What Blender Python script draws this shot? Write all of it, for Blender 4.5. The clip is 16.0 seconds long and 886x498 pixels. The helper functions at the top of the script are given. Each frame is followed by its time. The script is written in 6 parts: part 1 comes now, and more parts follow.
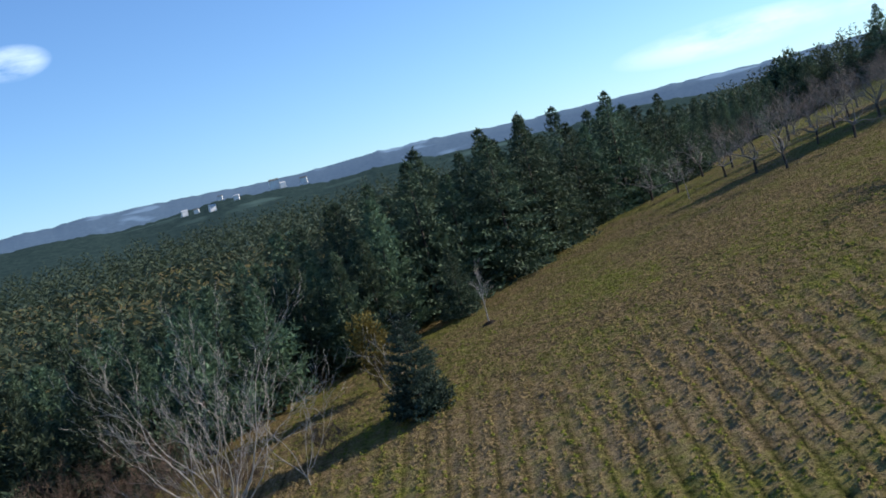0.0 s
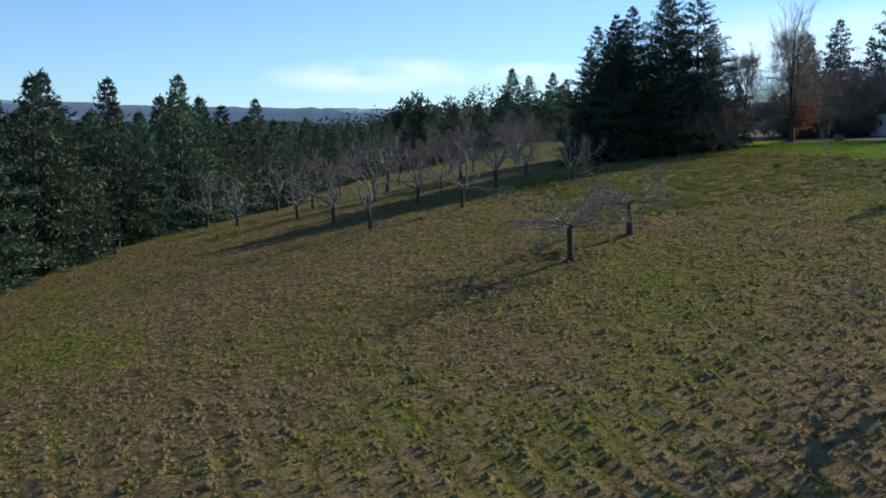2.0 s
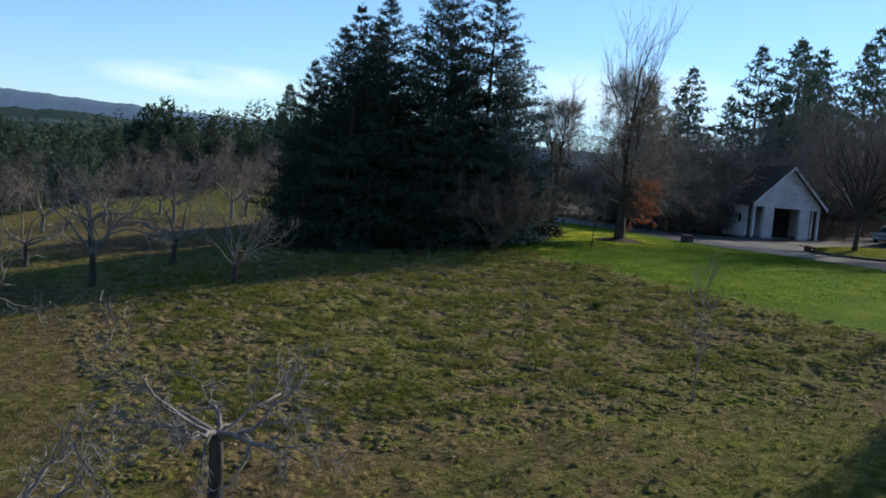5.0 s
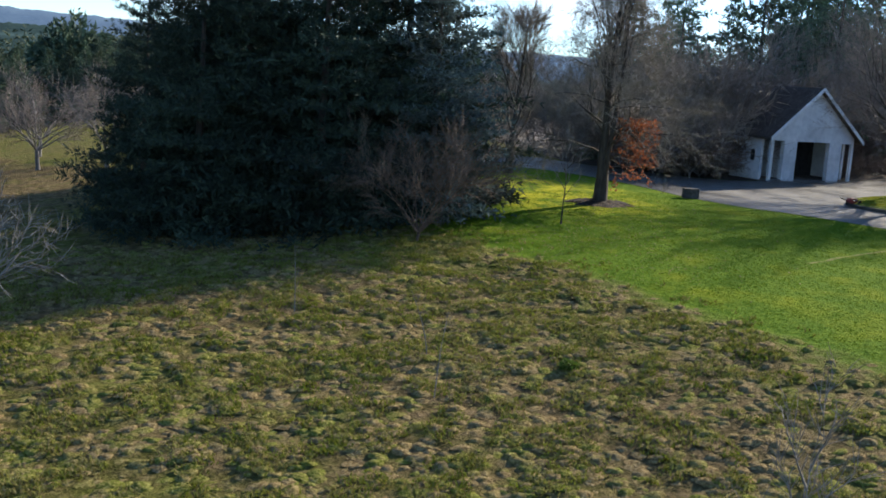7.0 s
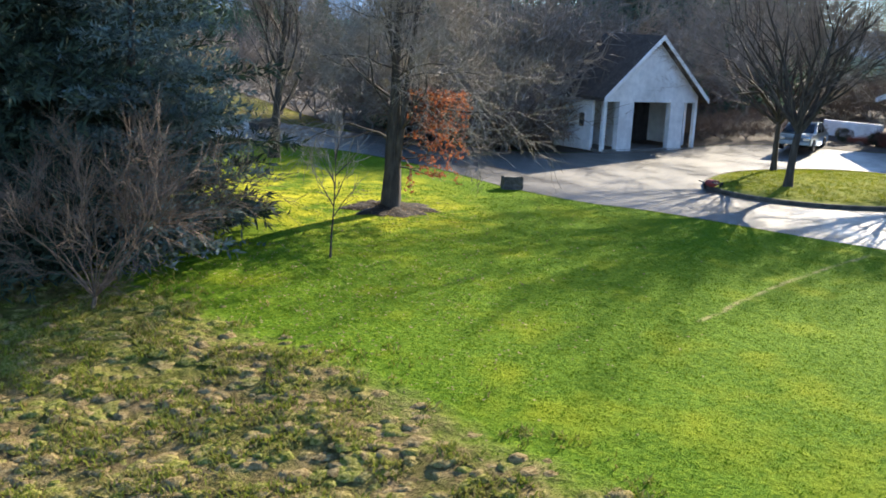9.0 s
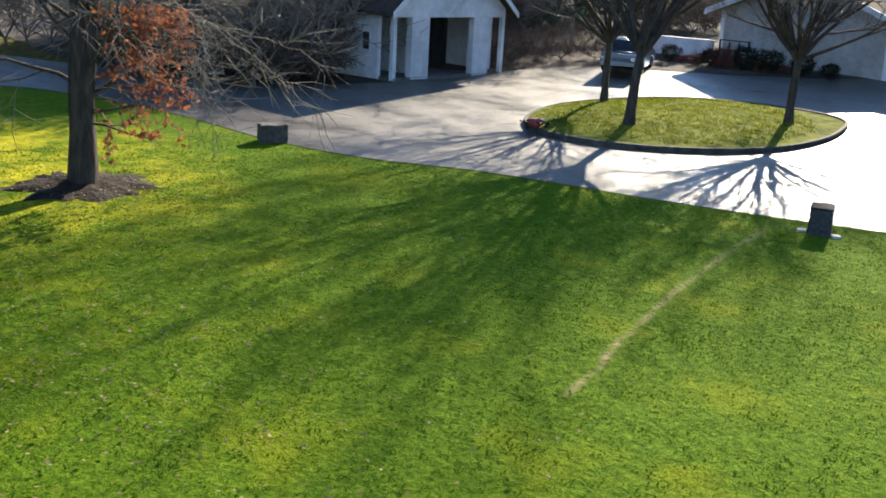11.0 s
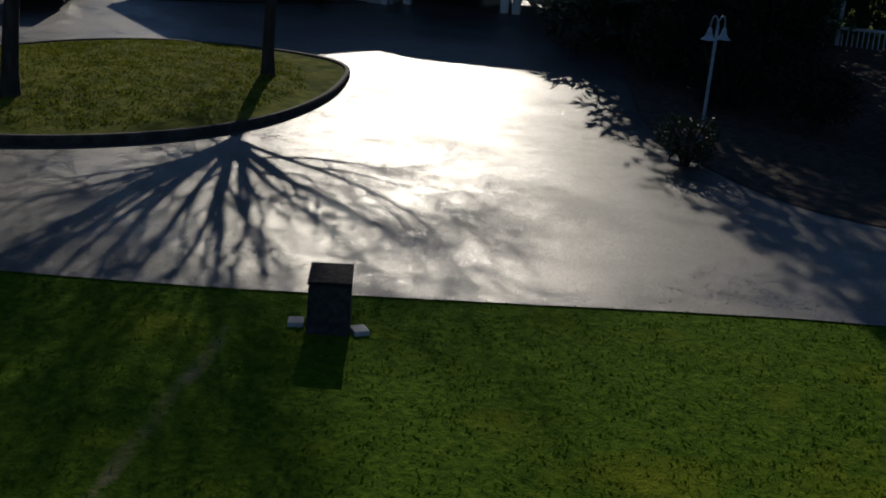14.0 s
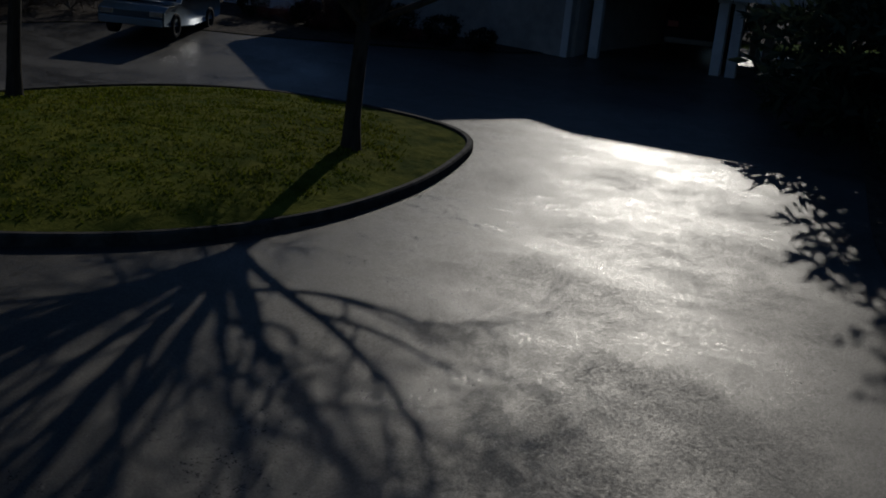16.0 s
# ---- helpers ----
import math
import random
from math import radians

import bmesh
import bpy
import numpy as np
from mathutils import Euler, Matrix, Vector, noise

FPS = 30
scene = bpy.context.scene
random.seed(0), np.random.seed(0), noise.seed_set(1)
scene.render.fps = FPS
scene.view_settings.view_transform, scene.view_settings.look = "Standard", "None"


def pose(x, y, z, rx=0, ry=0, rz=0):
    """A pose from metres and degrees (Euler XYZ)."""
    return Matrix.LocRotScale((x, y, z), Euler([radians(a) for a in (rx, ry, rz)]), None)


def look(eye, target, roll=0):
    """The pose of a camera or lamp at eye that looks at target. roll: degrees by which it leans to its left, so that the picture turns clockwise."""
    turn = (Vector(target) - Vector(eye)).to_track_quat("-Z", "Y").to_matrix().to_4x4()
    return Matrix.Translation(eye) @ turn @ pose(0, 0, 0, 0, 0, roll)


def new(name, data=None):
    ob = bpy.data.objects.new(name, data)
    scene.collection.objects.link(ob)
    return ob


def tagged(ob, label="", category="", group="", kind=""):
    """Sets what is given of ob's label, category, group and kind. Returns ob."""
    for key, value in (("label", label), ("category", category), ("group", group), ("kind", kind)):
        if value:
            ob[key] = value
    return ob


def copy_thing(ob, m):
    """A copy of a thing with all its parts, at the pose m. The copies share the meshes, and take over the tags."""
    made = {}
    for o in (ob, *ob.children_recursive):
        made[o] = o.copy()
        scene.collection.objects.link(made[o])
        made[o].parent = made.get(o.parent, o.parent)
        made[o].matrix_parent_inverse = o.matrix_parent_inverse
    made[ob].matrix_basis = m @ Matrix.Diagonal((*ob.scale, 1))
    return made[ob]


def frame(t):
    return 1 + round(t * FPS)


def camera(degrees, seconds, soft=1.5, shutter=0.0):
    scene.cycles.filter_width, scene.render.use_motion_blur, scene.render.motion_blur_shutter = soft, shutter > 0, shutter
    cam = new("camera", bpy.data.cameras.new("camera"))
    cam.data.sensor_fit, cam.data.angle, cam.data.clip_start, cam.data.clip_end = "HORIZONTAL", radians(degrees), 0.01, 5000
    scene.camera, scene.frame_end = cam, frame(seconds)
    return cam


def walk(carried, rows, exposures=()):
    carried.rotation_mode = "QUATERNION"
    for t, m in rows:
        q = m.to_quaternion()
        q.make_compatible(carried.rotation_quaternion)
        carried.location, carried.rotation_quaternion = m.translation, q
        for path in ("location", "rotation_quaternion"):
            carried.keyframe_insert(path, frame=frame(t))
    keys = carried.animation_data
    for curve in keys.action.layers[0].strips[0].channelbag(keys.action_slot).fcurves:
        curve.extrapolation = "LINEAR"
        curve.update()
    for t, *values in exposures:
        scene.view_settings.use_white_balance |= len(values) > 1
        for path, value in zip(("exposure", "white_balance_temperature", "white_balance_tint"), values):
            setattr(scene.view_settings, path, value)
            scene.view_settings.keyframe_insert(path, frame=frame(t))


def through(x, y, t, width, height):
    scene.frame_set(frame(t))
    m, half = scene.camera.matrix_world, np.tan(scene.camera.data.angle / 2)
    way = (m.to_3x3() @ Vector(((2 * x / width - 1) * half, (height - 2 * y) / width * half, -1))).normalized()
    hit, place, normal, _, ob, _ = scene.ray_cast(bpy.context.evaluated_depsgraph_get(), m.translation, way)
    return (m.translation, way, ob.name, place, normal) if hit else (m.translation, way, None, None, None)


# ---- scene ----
cam = camera(43.5, 16.0, soft=1.8)
PATH = [
    (0, (-78.481, -117.990, 1.079), (-79.778, -108.089, 0.546), -14.51),
    (0.5, (-77.986, -109.987, 0.556), (-78.397, -100.020, -0.135), -11.88),
    (1, (-76.288, -102.051, 0.116), (-76.098, -92.127, -1.099), -8.47),
    (1.5, (-73.730, -94.275, 0.076), (-72.538, -84.427, -1.184), -4.61),
    (2, (-70.558, -86.905, 0.165), (-68.435, -77.175, -0.732), -0.91),
    (2.5, (-67.081, -79.837, 0.496), (-64.373, -70.238, -0.237), 0.57),
    (3, (-63.555, -73.149, 1.034), (-60.332, -63.705, 0.390), 1.50),
    (3.5, (-60.175, -66.830, 1.581), (-56.670, -57.483, 0.993), 2.97),
    (3.7, (-58.915, -64.464, 1.631), (-55.460, -55.094, 1.122), 3.33),
    (4.12, (-56.099, -59.327, 2.078), (-52.549, -49.992, 1.570), 3.89),
    (4.54, (-53.409, -54.655, 2.566), (-49.785, -45.351, 2.013), 4.61),
    (4.96, (-50.890, -50.396, 3.058), (-47.212, -41.119, 2.428), 5.31),
    (5.38, (-48.588, -46.497, 3.515), (-44.871, -37.242, 2.793), 5.78),
    (5.8, (-46.548, -42.905, 3.900), (-42.805, -33.669, 3.083), 5.81),
    (6, (-45.659, -41.051, 4.176), (-41.837, -31.848, 3.348), 5.58),
    (6.5, (-43.380, -36.856, 4.589), (-39.498, -27.705, 3.499), 4.26),
    (7, (-41.150, -33.005, 4.882), (-37.242, -23.914, 3.440), 4.21),
    (7.5, (-38.996, -29.571, 5.150), (-34.652, -20.706, 3.551), 3.55),
    (8, (-36.952, -26.491, 5.418), (-32.064, -17.909, 3.847), 3.02),
    (8.2, (-36.182, -25.356, 5.543), (-31.210, -16.823, 3.973), 3.40),
    (8.62, (-34.533, -22.815, 5.699), (-29.374, -14.413, 4.028), 3.34),
    (9.04, (-33.022, -20.537, 5.732), (-27.630, -12.329, 3.845), 3.39),
    (9.46, (-31.581, -18.507, 5.680), (-25.944, -10.529, 3.542), 3.46),
    (9.88, (-30.143, -16.709, 5.581), (-24.275, -8.959, 3.237), 3.49),
    (10.3, (-28.641, -15.127, 5.473), (-22.573, -7.558, 3.046), 3.39),
    (10.5, (-27.869, -14.353, 5.403), (-21.678, -6.883, 2.981), 3.38),
    (11, (-26.033, -12.486, 5.314), (-19.299, -5.528, 2.817), 3.14),
    (11.5, (-24.180, -10.911, 5.175), (-16.943, -4.429, 2.807), 1.99),
    (12, (-22.296, -9.554, 5.027), (-14.525, -3.774, 2.537), 1.67),
    (12.5, (-20.428, -8.475, 4.881), (-12.176, -3.426, 2.349), 2.18),
    (13, (-18.526, -7.645, 4.767), (-9.935, -3.441, 1.849), 2.30),
    (13.5, (-16.580, -7.027, 4.690), (-7.602, -3.677, 1.833), 2.95),
    (13.7, (-15.813, -6.828, 4.673), (-6.760, -3.660, 1.843), 3.35),
    (14, (-14.668, -6.567, 4.653), (-5.694, -3.263, 1.729), 4.12),
    (14.5, (-12.747, -6.204, 4.607), (-4.091, -2.236, 1.552), 5.92),
    (15, (-10.873, -5.939, 4.558), (-2.630, -1.135, 1.560), 6.28),
    (15.5, (-9.001, -5.732, 4.501), (-0.965, -0.543, 1.586), 5.90),
    (16, (-7.118, -5.353, 4.449), (0.947, -0.122, 1.697), 5.66),
]
EXPOSURES = [(0.0, 0.40, 6500, 10), (1.5, 0.24, 6600, 10), (4.0, 0.24, 6700, 10), (6.0, 0.22, 6800, 10), (6.5, 0.35, 6900, 10), (7.0, 0.92, 6900, 10), (7.5, 1.42, 7000, 10), (8.0, 1.90, 7050, 10), (10.5, 1.48, 7250, 10), (12.0, 1.14, 7250, 10), (13.0, 0.10, 7000, 10), (14.0, -1.35, 6600, 10), (15.0, -2.2, 6300, 10), (16.0, -2.5, 6200, 10)]
walk(cam, [(t, look(eye, target, roll)) for t, eye, target, roll in PATH], EXPOSURES)

# ---- light ----
SUN_AZ, SUN_EL = 67.3, 25.5          # degrees from +y towards +x, and above the horizon
SUN_DIR = Vector((math.sin(radians(SUN_AZ)) * math.cos(radians(SUN_EL)),
                  math.cos(radians(SUN_AZ)) * math.cos(radians(SUN_EL)), math.sin(radians(SUN_EL))))
world = bpy.data.worlds.new("sky")
scene.world = world
world.use_nodes = True
_w = world.node_tree
_w.nodes.clear()
_out = _w.nodes.new("ShaderNodeOutputWorld")
_bg = _w.nodes.new("ShaderNodeBackground")
_sky = _w.nodes.new("ShaderNodeTexSky")
_sky.sky_type = "NISHITA"
_sky.sun_disc = False
_sky.sun_elevation = radians(SUN_EL)
_sky.sun_rotation = radians(SUN_AZ)
_sky.air_density, _sky.dust_density, _sky.ozone_density = 0.9, 0.1, 4.0


def sky_clouds(nt, sky_colour):
    """Thin bright clouds low over the hills: ellipses in bearing and height, torn by noise."""
    tc = nt.nodes.new("ShaderNodeTexCoord")
    sp = nt.nodes.new("ShaderNodeSeparateXYZ")
    nt.links.new(tc.outputs["Generated"], sp.inputs[0])

    def op(kind, a, b=0.0, clamp=False):
        n = nt.nodes.new("ShaderNodeMath")
        n.operation, n.use_clamp = kind, clamp
        for sock, v in zip(n.inputs, (a, b)):
            if isinstance(v, (int, float)):
                sock.default_value = v
            else:
                nt.links.new(v, sock)
        return n.outputs[0]

    az = op("ARCTAN2", sp.outputs[0], sp.outputs[1])
    el = op("ARCSINE", sp.outputs[2])
    mp = nt.nodes.new("ShaderNodeMapping")
    mp.inputs["Scale"].default_value = (1, 1, 3.2)
    nt.links.new(tc.outputs["Generated"], mp.inputs["Vector"])
    nz = nt.nodes.new("ShaderNodeTexNoise")
    nz.inputs["Scale"].default_value, nz.inputs["Detail"].default_value, nz.inputs["Roughness"].default_value = 9.0, 8.0, 0.6
    nt.links.new(mp.outputs[0], nz.inputs["Vector"])
    total = None
    for a0, e0, aw, ew, power in CLOUDS:
        u = op("DIVIDE", op("SUBTRACT", az, radians(a0)), radians(aw))
        v = op("DIVIDE", op("SUBTRACT", el, radians(e0)), radians(ew))
        d = op("SUBTRACT", 1.0, op("ADD", op("MULTIPLY", u, u), op("MULTIPLY", v, v)), True)
        d = op("MULTIPLY", d, power)
        total = d if total is None else op("MAXIMUM", total, d)
    fac = op("MULTIPLY", total, op("MULTIPLY", op("SUBTRACT", nz.outputs["Fac"], 0.36), 4.5, True), True)
    mx = nt.nodes.new("ShaderNodeMix")
    mx.data_type = "RGBA"
    nt.links.new(fac, mx.inputs[0])
    nt.links.new(sky_colour, mx.inputs[6])
    mx.inputs[7].default_value = (7.4, 7.6, 7.9, 1)
    cool = nt.nodes.new("ShaderNodeMix")
    cool.data_type, cool.blend_type = "RGBA", "MULTIPLY"
    cool.inputs[0].default_value = 1.0
    cool.inputs[7].default_value = (0.79, 0.96, 1.15, 1)
    nt.links.new(mx.outputs[2], cool.inputs[6])
    return cool.outputs[2]


CLOUDS = [(9.5, 3.75, 6.5, 1.0, 1.0), (16.8, 3.6, 3.6, 0.8, 0.9), (-25.8, 10.9, 2.0, 0.9, 1.0), (30.0, 4.6, 9.0, 2.4, 0.8), (-55.0, 8.0, 14.0, 1.6, 0.6), (60.0, 9.0, 14.0, 3.0, 0.6), (110.0, 7.0, 25.0, 3.0, 0.6), (-120.0, 9.0, 30.0, 3.0, 0.6)]
_bg.inputs["Strength"].default_value = 0.125
_w.links.new(sky_clouds(_w, _sky.outputs[0]), _bg.inputs[0])
_w.links.new(_bg.outputs[0], _out.inputs[0])
sun_data = bpy.data.lights.new("sun", "SUN")
sun_data.energy, sun_data.angle, sun_data.color = 5.0, radians(0.55), (1.0, 0.94, 0.84)
sun = new("sun", sun_data)
sun.matrix_world = look(SUN_DIR * 100, (0, 0, 0))


# ---- materials ----
def make_mat(name, rough=0.8, metal=0.0, spec=0.3):
    m = bpy.data.materials.new(name)
    m.use_nodes = True
    b = m.node_tree.nodes["Principled BSDF"]
    b.inputs["Roughness"].default_value = rough
    b.inputs["Metallic"].default_value = metal
    b.inputs["Specular IOR Level"].default_value = spec
    return m, m.node_tree, b


def node(nt, kind, **settings):
    n = nt.nodes.new(kind)
    for k, v in settings.items():
        if k == "operation":
            n.operation = v
        elif k == "data_type":
            n.data_type = v
        elif k == "blend_type":
            n.blend_type = v
        elif k == "noise_dimensions":
            n.noise_dimensions = v
        elif k == "feature":
            n.feature = v
        else:
            n.inputs[k.replace("_", " ")].default_value = v
    return n


def coords(nt):
    """World-sized coordinates of the place."""
    return node(nt, "ShaderNodeNewGeometry").outputs["Position"]


def noise_tex(nt, vec, scale, detail=4.0, rough=0.55, stretch=None):
    if stretch:
        mp = node(nt, "ShaderNodeMapping")
        mp.inputs["Scale"].default_value = stretch[:3]
        if len(stretch) > 3:
            mp.inputs["Rotation"].default_value = (0, 0, stretch[3])
        nt.links.new(vec, mp.inputs["Vector"])
        vec = mp.outputs[0]
    n = node(nt, "ShaderNodeTexNoise", Scale=scale, Detail=detail, Roughness=rough)
    nt.links.new(vec, n.inputs["Vector"])
    return n.outputs["Fac"]


def ramp(nt, fac, stops):
    r = node(nt, "ShaderNodeValToRGB")
    els = r.color_ramp.elements
    while len(els) < len(stops):
        els.new(0.5)
    for e, (p, c) in zip(els, stops):
        e.position, e.color = p, (*c, 1) if len(c) == 3 else c
    nt.links.new(fac, r.inputs[0])
    return r.outputs[0]


def mixc(nt, fac, a, b, blend="MIX"):
    m = nt.nodes.new("ShaderNodeMix")
    m.data_type, m.blend_type = "RGBA", blend
    for sock, v in ((m.inputs[0], fac), (m.inputs[6], a), (m.inputs[7], b)):
        if isinstance(v, (int, float)):
            sock.default_value = v
        elif isinstance(v, tuple):
            sock.default_value = (*v, 1)
        else:
            nt.links.new(v, sock)
    return m.outputs[2]


def mth(nt, op, a, b=0.0, c=0.0, clamp=False):
    m = nt.nodes.new("ShaderNodeMath")
    m.operation, m.use_clamp = op, clamp
    for sock, v in zip(m.inputs, (a, b, c)):
        if isinstance(v, (int, float)):
            sock.default_value = v
        else:
            nt.links.new(v, sock)
    return m.outputs[0]


def bump(nt, bsdf, height, strength, dist):
    b = node(nt, "ShaderNodeBump", Strength=strength, Distance=dist)
    nt.links.new(height, b.inputs["Height"])
    nt.links.new(b.outputs[0], bsdf.inputs["Normal"])


def plain_mat(name, dark, light, scale=6.0, rough=0.8, metal=0.0, spec=0.3, bumps=0.0, bump_size=0.01, stretch=None, vary=0.0, detail=5.0):
    """Two tones of noise at two scales, with relief and a variation from object to object."""
    m, nt, b = make_mat(name, rough, metal, spec)
    vec = node(nt, "ShaderNodeTexCoord").outputs["Object"]
    f = noise_tex(nt, vec, scale, detail, 0.6, stretch)
    f2 = noise_tex(nt, vec, scale * 0.17, 3.0, 0.5)
    col = mixc(nt, ramp(nt, f, [(0.32, (0, 0, 0)), (0.68, (1, 1, 1))]), dark, light)
    big = ramp(nt, f2, [(0.3, (0.72,) * 3), (0.7, (1.1,) * 3)])
    col = mixc(nt, 1.0, col, big, "MULTIPLY")
    if vary:
        rnd = node(nt, "ShaderNodeObjectInfo").outputs["Random"]
        hs = node(nt, "ShaderNodeHueSaturation")
        nt.links.new(mth(nt, "MULTIPLY_ADD", rnd, vary, 1.0 - vary / 2), hs.inputs["Value"])
        nt.links.new(mth(nt, "MULTIPLY_ADD", rnd, vary * 0.08, 0.5 - vary * 0.04), hs.inputs["Hue"])
        nt.links.new(col, hs.inputs["Color"])
        col = hs.outputs[0]
    nt.links.new(col, b.inputs["Base Color"])
    if bumps:
        bump(nt, b, f, bumps, bump_size)
    return m


def leaf_mat(name, dark, light, rough=0.8, through=0.25, vary=0.4):
    """Foliage: a tone per clump, some light shining through."""
    m, nt, b = make_mat(name, rough, 0.0, 0.25)
    isl = node(nt, "ShaderNodeNewGeometry").outputs["Random Per Island"]
    rnd = node(nt, "ShaderNodeObjectInfo").outputs["Random"]
    col = mixc(nt, isl, dark, light)
    hs = node(nt, "ShaderNodeHueSaturation")
    crowns = mth(nt, "MULTIPLY_ADD", noise_tex(nt, coords(nt), 0.3, 2, 0.5), 1.8, 0.1)
    nt.links.new(mth(nt, "MULTIPLY", crowns, mth(nt, "MULTIPLY_ADD", rnd, vary, 1.0 - vary / 2)), hs.inputs["Value"])
    nt.links.new(mth(nt, "MULTIPLY_ADD", rnd, 0.05, 0.475), hs.inputs["Hue"])
    nt.links.new(col, hs.inputs["Color"])
    nt.links.new(hs.outputs[0], b.inputs["Base Color"])
    tr = node(nt, "ShaderNodeBsdfTranslucent")
    nt.links.new(hs.outputs[0], tr.inputs["Color"])
    mix = node(nt, "ShaderNodeMixShader", Fac=through)
    nt.links.new(b.outputs[0], mix.inputs[1])
    nt.links.new(tr.outputs[0], mix.inputs[2])
    nt.links.new(mix.outputs[0], nt.nodes["Material Output"].inputs["Surface"])
    return m


def ground_material():
    """Rough pasture with dry stalks, a mown lawn, and moss under the maple."""
    m, nt, b = make_mat("grassland", 0.95, 0, 0.03)
    pos = coords(nt)
    sep = node(nt, "ShaderNodeSeparateXYZ")
    nt.links.new(pos, sep.inputs[0])
    x, y = sep.outputs[0], sep.outputs[1]
    wob = noise_tex(nt, pos, 0.55, 5, 0.65)
    # lawn lies to the +x side of a slanting line
    edge = mth(nt, "ADD", mth(nt, "MULTIPLY_ADD", y, 0.21, 24.5), x)
    edge = mth(nt, "MULTIPLY_ADD", wob, 3.2, mth(nt, "ADD", edge, -1.6))
    lawn = mth(nt, "MULTIPLY_ADD", edge, 0.7, 0.5, True)
    lawn = mth(nt, "MULTIPLY", lawn, mth(nt, "ADD", mth(nt, "MULTIPLY_ADD", y, -0.12, 3.4, True), 0.25, 0, True))
    # pasture
    clump = noise_tex(nt, pos, 2.6, 5, 0.62)
    fine = noise_tex(nt, pos, 11.0, 5, 0.7)
    bend = mth(nt, "MULTIPLY_ADD", noise_tex(nt, pos, 0.8, 4, 0.6, (1, 0.25, 1)), 0.6, mth(nt, "MULTIPLY_ADD", y, 0.09, x))
    rows = mth(nt, "ABSOLUTE", mth(nt, "SINE", mth(nt, "MULTIPLY", bend, math.pi / 1.45)))
    rows = mth(nt, "POWER", rows, 0.6)
    low = mth(nt, "MULTIPLY_ADD", y, -0.04, -1.4, True)
    rows = mth(nt, "ADD", mth(nt, "MULTIPLY", rows, low), mth(nt, "MULTIPLY_ADD", low, -0.46, 0.40))
    patch = noise_tex(nt, pos, 0.09, 4, 0.6)
    tone = mth(nt, "ADD", mth(nt, "ADD", mth(nt, "MULTIPLY", clump, 0.60), mth(nt, "MULTIPLY", fine, 0.24)), mth(nt, "MULTIPLY", rows, 0.30))
    field = ramp(nt, tone, [(0.36, (0.038, 0.030, 0.013)), (0.47, (0.095, 0.074, 0.031)), (0.56, (0.178, 0.126, 0.060)), (0.70, (0.30, 0.215, 0.115))])
    green = ramp(nt, tone, [(0.36, (0.034, 0.040, 0.007)), (0.49, (0.105, 0.112, 0.020)), (0.68, (0.23, 0.205, 0.060))])
    patch = mth(nt, "ADD", mth(nt, "MULTIPLY", patch, 0.6), mth(nt, "MULTIPLY", noise_tex(nt, pos, 1.1, 4, 0.6), 0.4))
    field = mixc(nt, ramp(nt, patch, [(0.45, (0, 0, 0)), (0.61, (1, 1, 1))]), field, green)
    # lawn
    lf = noise_tex(nt, pos, 9.0, 6, 0.7)
    lp = noise_tex(nt, pos, 0.45, 5, 0.6)
    lawn_c = ramp(nt, lf, [(0.32, (0.042, 0.090, 0.005)), (0.5, (0.080, 0.146, 0.008)), (0.68, (0.150, 0.210, 0.014))])
    dry = ramp(nt, lp, [(0.52, (0, 0, 0)), (0.70, (0.55, 0.55, 0.55))])
    lawn_c = mixc(nt, dry, lawn_c, (0.24, 0.25, 0.012))
    # moss round the maple
    dx = mth(nt, "ADD", x, 16.5)
    dy = mth(nt, "ADD", y, -13.5)
    r2 = mth(nt, "ADD", mth(nt, "MULTIPLY", dx, dx), mth(nt, "MULTIPLY", mth(nt, "MULTIPLY", dy, dy), 0.45))
    moss = mth(nt, "SUBTRACT", 1.1, mth(nt, "DIVIDE", r2, 34.0), 0, True)
    moss = mth(nt, "MULTIPLY", moss, mth(nt, "MULTIPLY_ADD", noise_tex(nt, pos, 0.9, 6, 0.75), 4.0, -1.6, True))
    lawn_c = mixc(nt, moss, lawn_c, (0.50, 0.45, 0.03))
    # a worn dry track that starts beside the drive
    along = mth(nt, "ADD", mth(nt, "MULTIPLY", mth(nt, "ADD", x, 5.0), 0.94), mth(nt, "MULTIPLY", mth(nt, "ADD", y, 0.35), 0.34))
    across = mth(nt, "SUBTRACT", mth(nt, "MULTIPLY", mth(nt, "ADD", y, 0.35), 0.94), mth(nt, "MULTIPLY", mth(nt, "ADD", x, 5.0), 0.34))
    curve = mth(nt, "MULTIPLY", along, mth(nt, "MULTIPLY_ADD", along, 0.0066, 0.11))
    across = mth(nt, "ADD", across, mth(nt, "ADD", curve, 0.25))
    across = mth(nt, "MULTIPLY_ADD", noise_tex(nt, pos, 0.8, 3, 0.5), 0.24, mth(nt, "ADD", across, -0.12))
    track = mth(nt, "SUBTRACT", 1.25, mth(nt, "DIVIDE", mth(nt, "ABSOLUTE", across), 0.085), 0, True)
    track = mth(nt, "MULTIPLY", track, mth(nt, "MULTIPLY", mth(nt, "LESS_THAN", along, 0.0), mth(nt, "GREATER_THAN", along, -11.0)))
    track = mth(nt, "MULTIPLY", track, mth(nt, "MULTIPLY_ADD", noise_tex(nt, pos, 2.2, 4, 0.7), 4.0, -1.55, True))
    lawn_c = mixc(nt, track, lawn_c, (0.32, 0.26, 0.11))
    col = mixc(nt, lawn, field, lawn_c)
    nt.links.new(col, b.inputs["Base Color"])
